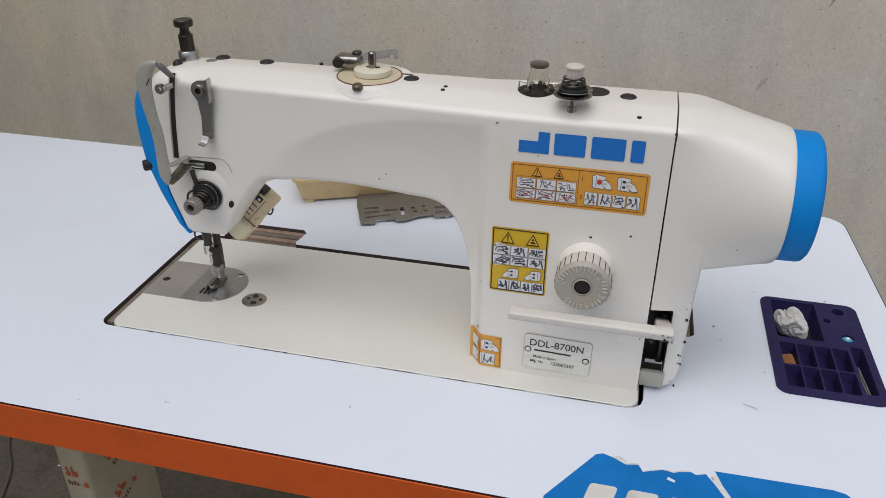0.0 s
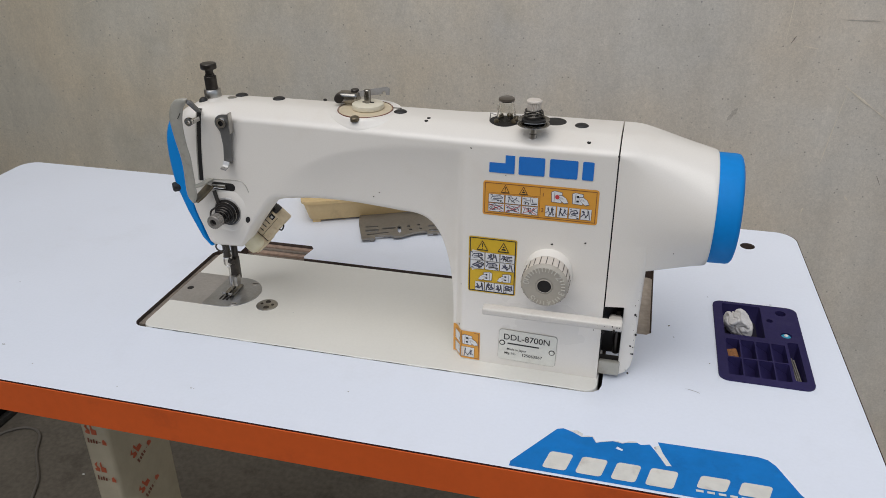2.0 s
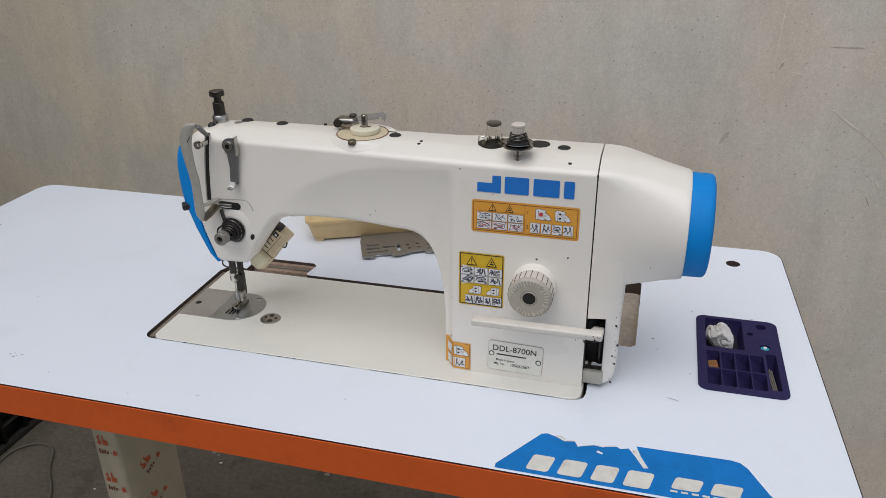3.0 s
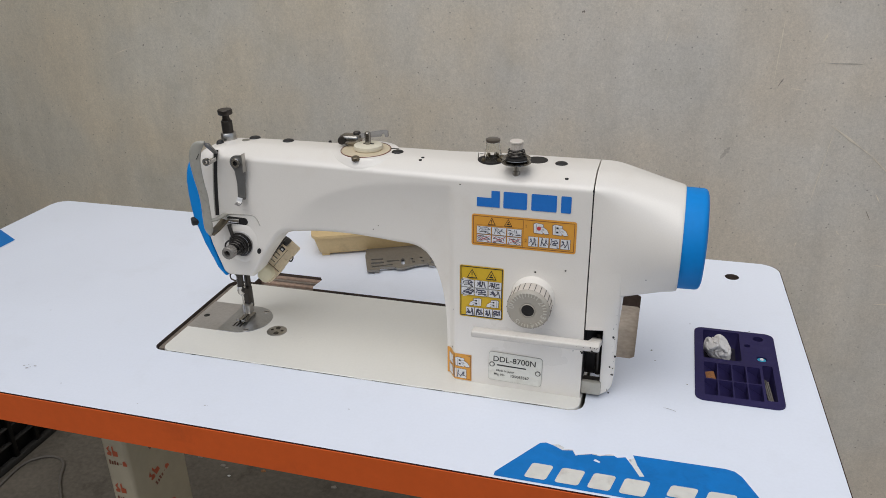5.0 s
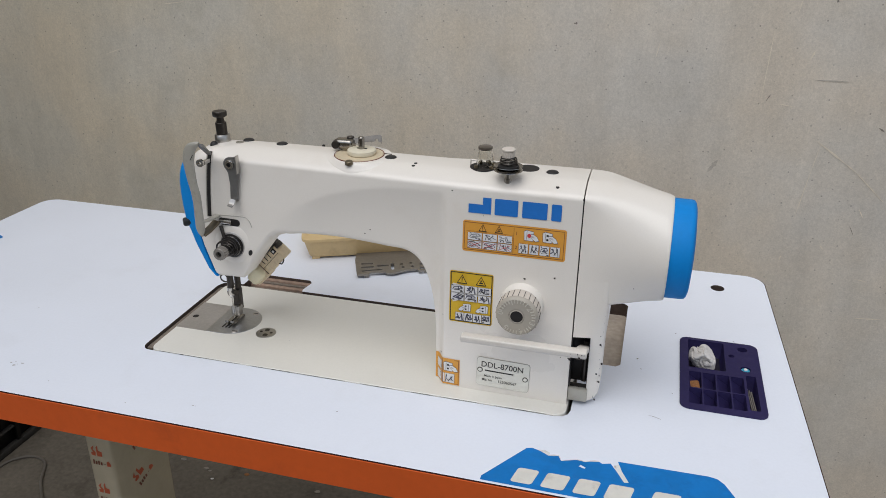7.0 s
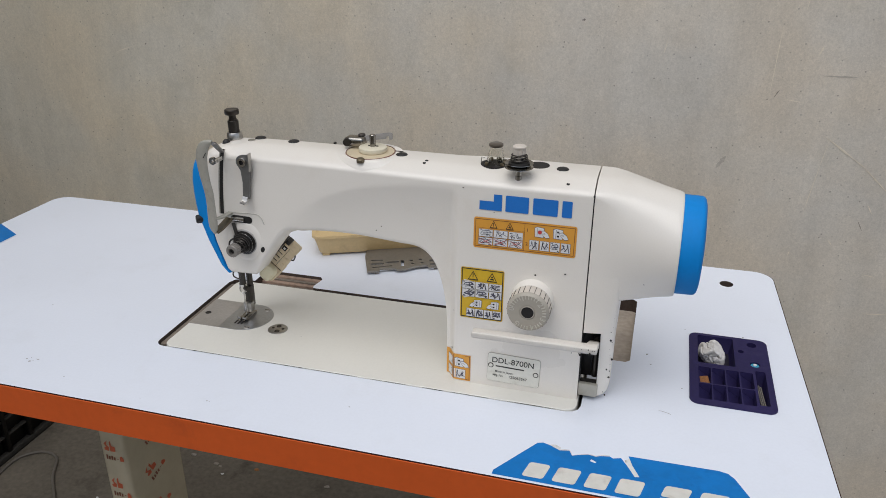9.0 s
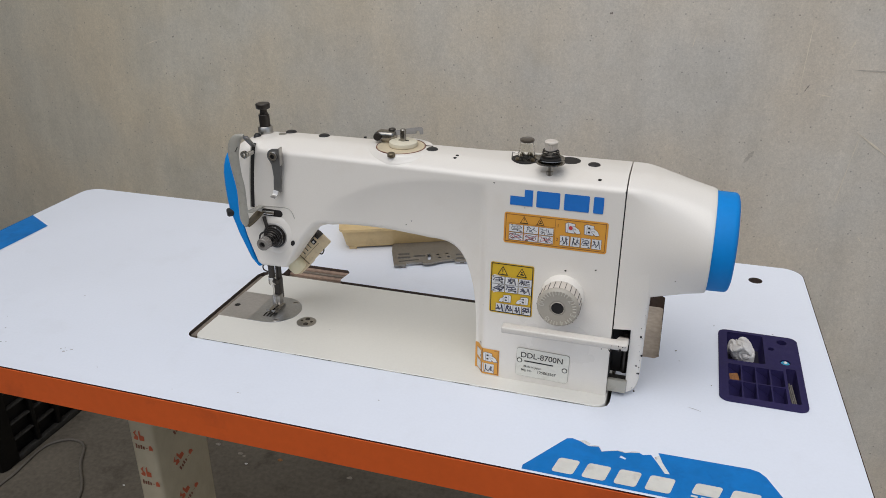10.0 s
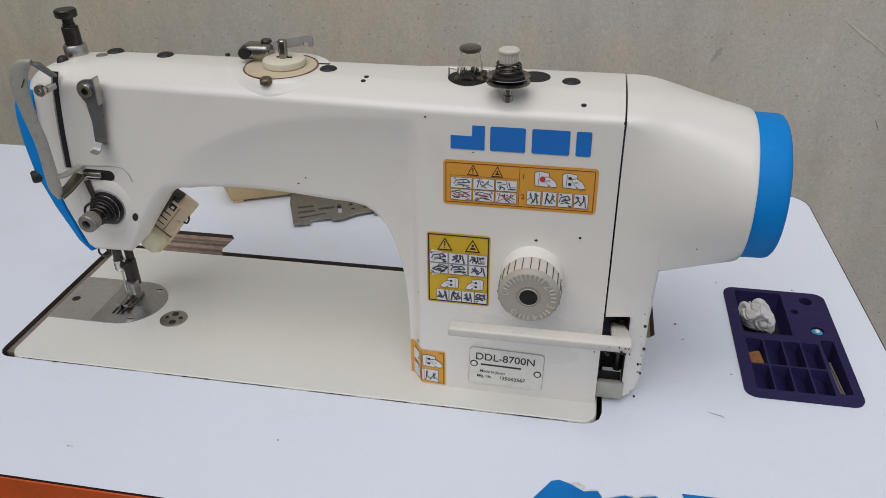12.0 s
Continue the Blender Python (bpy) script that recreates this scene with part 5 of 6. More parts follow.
def warning_triangle(x, u, s, parent, kind, blob=False):
    tri = [(x - s, u - 0.85 * s), (x + s, u - 0.85 * s), (x, u + 0.95 * s)]
    decal("warning_triangle", tri, 0.0008, M_INK, parent)
    decal("triangle_field", [(x + (p - x) * 0.76, u - 0.02 * s + (q - u) * 0.76) for p, q in tri], 0.001, M_AMBER if kind == "amber" else M_YELLOW, parent)
    if blob:
        decal("warning_mark", [(x - 0.42 * s, u - 0.42 * s), (x + 0.46 * s, u - 0.46 * s), (x + 0.30 * s, u - 0.18 * s), (x - 0.15 * s, u - 0.12 * s)], 0.0012, M_INK, parent)
        decal("warning_mark", disc_points(x + 0.02 * s, u + 0.12 * s, 0.17 * s, 8), 0.0012, M_INK, parent)
        return
    decal("warning_mark", [(x - 0.07 * s, u - 0.25 * s), (x + 0.07 * s, u - 0.25 * s), (x + 0.09 * s, u + 0.45 * s), (x - 0.09 * s, u + 0.45 * s)], 0.0012, M_INK, parent)
    decal("warning_mark", disc_points(x, u - 0.47 * s, 0.09 * s, 8), 0.0012, M_INK, parent)


def stroke(a, b, c, d, half, off, mat, parent, name="picture_stroke"):
    ln = math.hypot(c - a, d - b) or 1.0
    nx, nu = -(d - b) / ln * half, (c - a) / ln * half
    decal(name, [(a - nx, b - nu), (c - nx, d - nu), (c + nx, d + nu), (a + nx, b + nu)], off, mat, parent)


DRAWINGS = (
    ([(0.08, 0.30), (0.22, 0.55), (0.45, 0.62)], [(0.22, 0.15), (0.26, 0.45), (0.45, 0.32), (0.40, 0.12)], [(0.50, 0.88), (0.55, 0.30)], [(0.62, 0.85), (0.70, 0.40), (0.92, 0.45)], [(0.55, 0.25), (0.90, 0.28)], [(0.10, 0.80), (0.30, 0.78)]),
    ([(0.10, 0.42), (0.45, 0.75), (0.90, 0.55), (0.60, 0.25), (0.10, 0.42)], [(0.45, 0.75), (0.52, 0.90), (0.95, 0.70), (0.90, 0.55)], [(0.35, 0.45), (0.60, 0.55)], [(0.12, 0.22), (0.30, 0.12)], [(0.62, 0.15), (0.88, 0.35)]),
    ([(0.15, 0.35), (0.25, 0.70), (0.75, 0.85), (0.92, 0.60), (0.30, 0.45)], [(0.25, 0.25), (0.55, 0.35), (0.90, 0.30)], [(0.50, 0.75), (0.55, 0.52)], [(0.08, 0.85), (0.18, 0.92), (0.20, 0.78)], [(0.70, 0.20), (0.90, 0.12)]),
    ([(0.18, 0.10), (0.30, 0.90)], [(0.38, 0.90), (0.34, 0.50), (0.62, 0.15)], [(0.70, 0.85), (0.62, 0.55), (0.90, 0.30)], [(0.45, 0.20), (0.80, 0.75)]))


def pictogram(x0, x1, u0, u1, parent, seed, red=False, heavy=1.0):
    """A small printed picture: a white field with thin dark strokes and a few filled spots."""
    rng = random.Random(seed)
    decal("pictogram", [(x0, u0), (x1, u0), (x1, u1), (x0, u1)], 0.0009, M_CELL, parent)
    frame_lines(x0, x1, u0, u1, 0.0002, parent, M_INK, 0.00105)
    w, h = x1 - x0, u1 - u0
    flip = rng.random() < 0.4
    for k, path in enumerate(DRAWINGS[seed % 4]):
        jx, ju = rng.uniform(-0.07, 0.07), rng.uniform(-0.06, 0.06)
        pts = [(x0 + w * min(0.95, max(0.05, (1 - a if flip else a) + jx)), u0 + h * min(0.93, max(0.07, b + ju))) for a, b in path]
        for (a, b), (c, d) in zip(pts, pts[1:]):
            stroke(a, b, c, d, min(w, h) * heavy * rng.uniform(0.022, 0.050), 0.0012 + 0.00002 * k, M_INK if k % 3 == 1 else M_GREYINK, parent)
    for k in range(2):
        sx, su, sz = x0 + w * rng.uniform(0.2, 0.8), u0 + h * rng.uniform(0.2, 0.8), heavy * min(w, h) * rng.uniform(0.07, 0.14)
        decal("picture_spot", [(sx + sz * rng.uniform(0.5, 1.3) * math.cos(a), su + sz * rng.uniform(0.4, 0.9) * math.sin(a)) for a in (0, 1.2, 2.4, 3.6, 5.0)], 0.00134, M_GREYINK, parent)
    if red:
        stroke(x0 + 0.06 * w, u0 + 0.1 * h, x1 - 0.06 * w, u1 - 0.1 * h, 0.0002, 0.0014, M_RED, parent, "red_cross_stroke")
        stroke(x0 + 0.06 * w, u1 - 0.1 * h, x1 - 0.06 * w, u0 + 0.1 * h, 0.0002, 0.00142, M_RED, parent, "red_cross_stroke")


def hand_picture(x, u, k, parent, mat, mirror=1, backed=True):
    """A switch box with a button and a hand reaching to it, k times life size of the print."""
    back = [(x - 0.0050 * k * mirror, u - 0.0045 * k), (x + 0.0036 * k * mirror, u - 0.0050 * k), (x + 0.0040 * k * mirror, u + 0.0042 * k), (x - 0.0030 * k * mirror, u + 0.0052 * k), (x - 0.0055 * k * mirror, u + 0.0040 * k)]
    grow = lambda pts, f: [(x + (p - x) * f, u + (q - u) * f) for p, q in pts]
    if backed:
        decal("picture_edge", grow(back, 1.08), 0.00085, M_GREYINK, parent)
        decal("pictogram", back, 0.0009, M_CELL, parent)
    stroke(x - 0.0030 * k * mirror, u - 0.0042 * k, x - 0.0026 * k * mirror, u + 0.0046 * k, 0.00016 * k, 0.00112, M_GREYINK, parent)
    palm = [(x + 0.0004 * k * mirror, u + 0.0012 * k), (x + 0.0040 * k * mirror, u + 0.0018 * k), (x + 0.0078 * k * mirror, u - 0.0006 * k), (x + 0.0098 * k * mirror, u - 0.0042 * k), (x + 0.0062 * k * mirror, u - 0.0050 * k), (x + 0.0026 * k * mirror, u - 0.0022 * k)]
    cx, cu = x + 0.0052 * k * mirror, u - 0.0016 * k
    decal("hand_edge", [(cx + (p - cx) * 1.1, cu + (q - cu) * 1.14) for p, q in palm], 0.00115, M_GREYINK, parent)
    decal("hand_shape", palm, 0.0012, M_CELL, parent)
    for f in (0.35, 0.65):
        stroke(x + (0.0012 + 0.002 * f) * k * mirror, u + (0.0010 - 0.003 * f) * k, x + (0.0048 + 0.001 * f) * k * mirror, u + (0.0006 - 0.0030 * f) * k, 0.00012 * k, 0.00126, M_GREYINK, parent)
    if mat is M_RED:
        decal("button_mark", disc_points(x - 0.0002 * mirror, u + 0.0002, 0.0021 * k, 8), 0.00132, M_RED, parent)
    else:
        for du in (0.0021, -0.0020):
            decal("button_mark", rounded(x - 0.0018 * k, x + 0.0004 * k, u + (du - 0.0009) * k, u + (du + 0.0009) * k, 0.0004 * k, 2), 0.00132, M_INK, parent)


amber = decal("safety_label", rounded(0.3945, 0.5012, 0.1672, 0.1988, 0.0025, 4), 0.0004, M_AMBER, machine, "amber safety label with small pictures")
frame_lines(0.3962, 0.4993, 0.1690, 0.1972, 0.0005, amber, M_WRAPDARK)
decal("divider", [(0.4478, 0.1695), (0.4481, 0.1695), (0.4481, 0.1965), (0.4478, 0.1965)], 0.0007, M_WRAPDARK, amber)
decal("divider", [(0.3985, 0.1882), (0.4475, 0.1882), (0.4475, 0.1884), (0.3985, 0.1884)], 0.0007, M_WRAPDARK, amber)
for x in (0.4155, 0.4325):
    warning_triangle(x, 0.1924, 0.0042, amber, "amber", x > 0.42)
for j in range(2):
    for i in range(3):
        pictogram(0.4000 + 0.0158 * i, 0.4150 + 0.0158 * i, 0.1794 - 0.0084 * j, 0.1872 - 0.0084 * j, amber, 10 + 3 * j + i, red=(j == 1))
for i in range(2):
    hand_picture(0.4640 + 0.0190 * i, 0.1896, 1.0, amber, M_RED if i == 0 else M_INK)
for i in range(4):
    pictogram(0.4535 + 0.0108 * i, 0.4633 + 0.0108 * i, 0.1712, 0.1812, amber, 31 + 4 * i if i != 2 else 42)
for text, u in (("1", 0.1905), ("2", 0.1765)):
    part("label_number", lettering(text, 0.005, Matrix.Translation((0.4508, face_y(0.45, u) - 0.001, T + u)) @ Matrix.Rotation(radians(90), 4, "X")), M_WRAPDARK, amber, smooth=0)
for ob in [amber] + list(amber.children):
    for v in ob.data.vertices:
        v.co.x = 0.44785 + (v.co.x - 0.44785) * 1.014
        v.co.z = T + 0.1829 + (v.co.z - T - 0.1830) * 1.075

yellow = decal("caution_label", rounded(0.3812, 0.4290, 0.0828, 0.1425, 0.0022, 4), 0.0004, M_YELLOW, machine, "yellow caution label with small pictures")
frame_lines(0.3822, 0.4280, 0.0839, 0.1414, 0.0009, yellow)
for x in (0.3950, 0.4158):
    warning_triangle(x, 0.1335, 0.0058, yellow, "yellow", x > 0.4)
for j in range(2):
    for i in range(3):
        pictogram(0.3832 + 0.0149 * i, 0.3974 + 0.0149 * i, 0.1180 - 0.0093 * j, 0.1268 - 0.0093 * j, yellow, 50 + 3 * j + i, heavy=1.5)
for i in range(2):
    hand_picture(0.4005 + 0.0190 * i, 0.1012, 0.88, yellow, M_INK, mirror=-1)
for i in range(4):
    pictogram(0.3885 + 0.0098 * i, 0.3980 + 0.0098 * i, 0.0850, 0.0948, yellow, 71 + 4 * i if i != 3 else 82, heavy=1.6)

corner = sticker("corner_label", 0.3638, 0.3948, 0.0030, 0.0355, 0.0005, M_AMBER, machine, "amber label folded round the column's corner", nx=24, nu=6)
frame_lines(0.3745, 0.3938, 0.0042, 0.0343, 0.0005, corner, M_WRAPDARK, off=0.0009)
pictogram(0.3752, 0.3892, 0.0052, 0.0170, corner, 83)
hand_picture(0.3822, 0.0255, 1.1, corner, M_INK)
pictogram(0.3662, 0.3732, 0.0055, 0.0165, corner, 82)
pictogram(0.3662, 0.3732, 0.0195, 0.0305, corner, 85)

# brand mark as plain blue blocks
for x0, x1, dent in ((0.3990, 0.4228, 1), (0.4266, 0.4508, 0), (0.4552, 0.4808, 0), (0.4850, 0.4952, 0)):
    pts = rounded(x0, x1, 0.2082, 0.2255, 0.0012, 3)
    if dent:
        pts = [(x0, 0.2082), (x1, 0.2082), (x1, 0.2255), (x0 + 0.015, 0.2255), (x0 + 0.015, 0.2178), (x0, 0.2178)]
    decal("brand_block", pts, 0.0006, M_BLUEINK, machine)

# name plate
plate_m = Matrix.Translation((0.444, face_y(0.444, 0.024) - 0.0006, T + 0.0262)) @ Matrix.Rotation(radians(1.6), 4, "Y") @ Matrix.Rotation(radians(90 - 2.86), 4, "X")
np_part = part("name_plate", slab(rounded(-0.0292, 0.0292, -0.0172, 0.0172, 0.003, 4), [], -0.0004, 0.0006, plate_m, side=1), [M_PLATE, M_SCUFF], machine, "riveted metal name plate")
for text, size, x, y in (("DDL-8700N", 0.0094, -0.001, 0.0092), ("Made in Japan", 0.0036, -0.0105, -0.0045), ("Mfg. No", 0.0036, -0.0170, -0.0095), ("125063567", 0.0047, 0.0055, -0.0095)):
    part("plate_lettering", lettering(text, size, plate_m @ Matrix.Translation((x, y, 0.0009)), 0.006), M_INK, np_part, smooth=0)
part("plate_bar", slab([(-0.020, 0.0014), (0.012, 0.0014), (0.012, 0.0028), (-0.020, 0.0028)], [], 0.0007, 0.0009, plate_m), M_INK, np_part, smooth=0)
part("plate_edge", slab(rounded(-0.0296, 0.0296, -0.0176, 0.0176, 0.0033, 4), [], -0.0006, 0.0002, plate_m), M_GUARD, np_part, smooth=0)
for x, y in ((-0.0256, 0.0020), (0.0252, -0.0015)):
    part("rivet_ring", lathe([(0, 0.0008), (0.0030, 0.0008), (0.0033, 0.0004)], plate_m @ Vector((x, y, 0)), (0, -1, 0), 14), M_DARKSTEEL, np_part)
    part("rivet", lathe([(0, 0.0016), (0.0016, 0.0014), (0.0024, 0.0006)], plate_m @ Vector((x, y, 0)), (0, -1, 0), 14), M_PLATE, np_part)

# chips in the paint
rng = random.Random(5)
for k in range(15):
    u = 0.008 + 0.105 * rng.random()
    ex = along([(0.0055, 0.5395), (0.0075, 0.5435), (0.013, 0.5468), (0.022, 0.5484), (0.06, 0.5494), (0.12, 0.5498)], u)
    r = rng.uniform(0.0002, 0.0006)
    part("paint_chip", lathe([(0, 0.0003), (r, 0.0001), (r * 0.9, -0.0008)], (ex - abs(rng.gauss(0, 0.0013)) - 0.0014, house_front(ex - 0.003, u), T + u), (0.2, -1, 0), 6), M_DARKSTEEL, machine)
for k in range(22):
    r = rng.uniform(0.0002, 0.0006)
    part("lever_chip", lathe([(0, 0.0003), (r, 0.0001), (r * 0.9, -0.0008)], (0.5338 - abs(rng.gauss(0, 0.009)), -0.0166, T + rng.choice([0.0815, 0.087]) + rng.uniform(-0.0006, 0.0006)), (0, -1, 0.2), 6), M_DARKSTEEL, lever)
for x, u, r in ((0.462, 0.1425, 0.0014), (0.493, 0.1475, 0.0012), (0.381, 0.2295, 0.001), (0.3715, 0.0395, 0.0013), (0.3735, 0.088, 0.0006), (0.2855, 0.172, 0.0009), (0.279, 0.1665, 0.0009), (0.415, 0.206, 0.0006)):
    decal("paint_chip", [(x + r * rng.uniform(0.6, 1.2) * math.cos(a), u + 0.8 * r * rng.uniform(0.5, 1.2) * math.sin(a)) for a in (0, 1, 2, 3, 4, 5)], 0.0004, M_DARKSTEEL, machine)
for x, y, u, r in ((0.5487, 0.03, 0.052, 0.0012), (0.5475, 0.024, 0.033, 0.0010), (0.545, 0.0195, 0.013, 0.001), (0.5445, 0.0195, 0.045, 0.0009), (0.546, 0.021, 0.08, 0.0012), (0.528, -0.0178, 0.0838, 0.001), (0.5185, -0.0178, 0.081, 0.0013), (0.595, 0.030, 0.145, 0.0008), (0.573, 0.024, 0.148, 0.0008)):
    part("paint_chip", lathe([(0, 0.0006), (r, 0.0002), (r * 0.9, -0.001)], (x, y, T + u), (0.3, -1, 0), 7), M_DARKSTEEL, machine)

# ---- tool tray let into the table ----
tray = thing("tool_tray", (0.681, 0.129, T), "violet plastic parts tray sunk into the table, with compartments", "tray")
deep = [rounded(0.645, 0.687, 0.136, 0.202, 0.002, 3), rounded(0.7085, 0.7195, 0.0625, 0.133, 0.002, 3), disc_points(0.7085, 0.193, 0.0058, 20), disc_points(0.695, 0.174, 0.0036, 16), disc_points(0.7095, 0.147, 0.0058, 20)]
cells = []
for j, (y0, y1) in enumerate(((0.0925, 0.1265), (0.0595, 0.0905))):
    for i in range(4):
        cells.append(rounded(0.6450 + 0.0155 * i, 0.6590 + 0.0155 * i, y0, y1, 0.0015, 2))
part("tray_top", slab(rounded(0.635, 0.7265, 0.0495, 0.2075, 0.010, 6), deep + cells, T - 0.002, T + 0.0018), M_TRAY, tray, smooth=0)


def well(pts, depth, name):
    c = Vector((sum(p[0] for p in pts) / len(pts), sum(p[1] for p in pts) / len(pts), 0))
    rings = [[(c.x + (x - c.x) * s, c.y + (y - c.y) * s, z) for x, y in pts] for s, z in ((1.0, T + 0.0006), (0.96, T - depth * 0.8), (0.88, T - depth))]
    part(name, loft(rings, caps=False), M_TRAY, tray, smooth=50)
    bm = bmesh.new()
    bm.faces.new([bm.verts.new(p) for p in rings[-1]])
    part(name + "_floor", bm, M_DUSTYFLOOR if name == "long_well" else M_TRAYFLOOR, tray, smooth=0)


def scoop(pts, depth):
    """A small compartment whose floor slopes down from its one side to the other."""
    x0, x1 = min(p[0] for p in pts), max(p[0] for p in pts)
    y0, y1 = min(p[1] for p in pts), max(p[1] for p in pts)
    cx, cy = (x0 + x1) / 2, (y0 + y1) / 2
    low = []
    for x, y in pts:
        f, g = (x - x0) / (x1 - x0), (y - y0) / (y1 - y0)
        low.append((cx + (x - cx) * 0.95, cy + (y - cy) * 0.95, T - depth * (0.22 + 0.78 * f) * (1 - 0.3 * g)))
    bm = loft([[(x, y, T + 0.0006) for x, y in pts], low], caps=False)
    bm.faces.new([bm.verts.new(p) for p in low])
    part("small_well", bm, M_TRAY, tray, smooth=50)


well(deep[0], 0.018, "square_well")
well(deep[1], 0.018, "long_well")
for d in deep[2:]:
    well(d, 0.012, "round_well")
for c in cells:
    scoop(c, 0.0150)
tagged(part("round_button", lathe([(0, 0.003), (0.0018, 0.003), (0.0024, 0.0022), (0.0046, 0.002), (0.0054, 0.001), (0.0054, -0.006), (0, -0.006)], (0.7095, 0.147, T - 0.0015), (0, 0, 1), 24), M_TEAL), "small teal plastic disc with a white centre in the tray", "disc")
tagged(part("button_centre", lathe([(0, 0.0012), (0.0018, 0.001), (0.0022, 0.0)], (0.7095, 0.147, T + 0.0012), (0, 0, 1), 16), M_CELL, bpy.data.objects["round_button"]))

wad = bmesh.new()
bmesh.ops.create_icosphere(wad, subdivisions=6, radius=1)
crumple = random.Random(8)
folds = []
while len(folds) < 22:
    n = Vector((crumple.uniform(-1, 1), crumple.uniform(-1, 1), crumple.uniform(-1, 1)))
    if 0.2 < n.length < 1:
        folds.append((n.normalized(), crumple.uniform(0.66, 1.08)))
for v in wad.verts:
    d = (v.co + 0.30 * noise.noise_vector(v.co * 1.4 + Vector((4, 1, 8)))).normalized()
    near = sum(math.exp(-18 * h / max(0.05, d.dot(n))) for n, h in folds)
    k = -math.log(near + 1e-12) / 18
    k = min(1.2, k) - 0.16 * max(0.0, 1 - 7 * abs(noise.noise(d * 1.3 + Vector((3.1, 0.4, 7.7))))) + 0.05 * noise.noise(d * 4.0)
    d = v.co.normalized()
    p = Matrix.Rotation(radians(24), 3, "Z") @ Vector((0.0138 * d.x * k, 0.0218 * d.y * k, 0.0155 * d.z * k))
    v.co = Vector((0.6612 + p.x, 0.1715 + p.y, max(T - 0.0165, T - 0.0035 + p.z)))
cotton = part("cotton_wad", wad, M_COTTON, smooth=60)
tagged(cotton, "crumpled off-white cotton wad in the violet tray", "cotton")
scrap = box(-0.006, 0.006, -0.009, 0.009, -0.003, 0.003, 0.0015, 2, m=Matrix.Translation((0.6525, 0.1065, T - 0.007)) @ pose(0, 0, 0, 8, -6, 10))
for v in scrap.verts:
    v.co += noise.noise_vector(v.co * 200) * 0.001
tagged(part("scrap_piece", scrap, M_RUST), "orange-brown scrap piece lying in a tray compartment", "scrap")
for k in range(3):
    a = Vector((0.7125 + 0.0018 * k, 0.1005 - 0.004 * k, T - 0.011 + 0.001 * k))
    tagged(part("steel_rod", tube([a + Vector((-0.0015, 0.022, 0.001)), a + Vector((0.002, -0.034, 0.001))], 0.0009, 8), M_LEVER), "thin steel needle lying in the tray's long well", "needle", "needles in the tray")
for x, y, r in ((0.662, 0.104, 0.0016), (0.677, 0.0665, 0.0042), (0.6645, 0.0655, 0.0026), (0.6785, 0.149, 0.002)):
    tagged(part("small_screw", lathe([(0, 0.003), (r * 0.8, 0.0028), (r, 0.002), (r, 0)], (x, y, T - 0.0125 if y < 0.13 else T - 0.018), (0.1, 0.1, 1), 12), M_HOLE), "small dark screw in the tray", "screw", "loose screws")

# ---- stickers and marks on the table ----
def flat(name, pts, z, mat, parent, label=""):
    bm = bmesh.new()
    bm.faces.new([bm.verts.new((x, y, z)) for x, y in pts])
    return part(name, bm, mat, parent, label, smooth=0)


rng = random.Random(12)
tear = [(0.5015, -0.0665), (0.510, -0.0712), (0.5195, -0.0690), (0.5232, -0.0760), (0.5262, -0.0745), (0.538, -0.0700), (0.546, -0.0712), (0.5505, -0.0690), (0.559, -0.0672), (0.5625, -0.0695), (0.570, -0.0668), (0.5765, -0.0770), (0.5845, -0.0915), (0.589, -0.0905), (0.5815, -0.0755), (0.577, -0.0620)]
film_outline = [(0.4525, -0.1180), (0.4525, -0.1232), (0.715, -0.1232), (0.6925, -0.1000), (0.676, -0.0685), (0.670, -0.0625), (0.662, -0.0605)] + list(reversed(tear)) + [(0.4925, -0.0635), (0.487, -0.0655)]
film_bm = slab(film_outline, [[(0.5405, -0.0795), (0.5465, -0.0815), (0.5475, -0.0790), (0.5420, -0.0760)]], T + 0.0002, T + 0.0006)
film = part("front_sticker", film_bm, M_FILM, table, "torn blue sticker with worn white print", smooth=0)
for pts in ([(0.497, -0.0650), (0.505, -0.0632), (0.511, -0.0665), (0.510, -0.0708), (0.5015, -0.0668)], [(0.5735, -0.0690), (0.5780, -0.0660), (0.5890, -0.0870), (0.5905, -0.0920), (0.5850, -0.0930), (0.5765, -0.0790)]):
    flat("torn_paper", pts, T + 0.0004, M_PAPER, film)
for (xa, ya), (xb, yb) in zip(tear, tear[1:9]):
    wide = rng.uniform(0.0006, 0.0022)
    flat("torn_paper", [(xa, ya - 0.0004), (xb, yb - 0.0004), (xb, yb + 0.5 * wide), ((xa + xb) / 2, (ya + yb) / 2 + wide), (xa, ya + 0.6 * wide)], T + 0.0008, M_PAPER, film)
zt = T + 0.0009
# worn brand print as plain slanted blocks
for x0, x1, y0, y1 in ((0.4800, 0.5055, -0.1188, -0.0970), (0.5085, 0.5355, -0.1188, -0.0970), (0.5385, 0.5640, -0.1188, -0.0970), (0.5670, 0.5950, -0.1188, -0.0970), (0.6085, 0.6375, -0.1120, -0.0960), (0.6415, 0.6710, -0.1120, -0.0960)):
    lean = 0.005
    flat("print_block", [(x + lean * (y - y0) / (y1 - y0), y) for x, y in rounded(x0, x1 - lean, y0, y1, 0.003, 3)], zt, M_FILMTEXT, film)
for k in range(7):
    flat("print_block", [(0.6085 + 0.009 * k, -0.1165), (0.6145 + 0.009 * k, -0.1165), (0.6145 + 0.009 * k, -0.1140), (0.6085 + 0.009 * k, -0.1140)], zt, M_FILMTEXT, film)
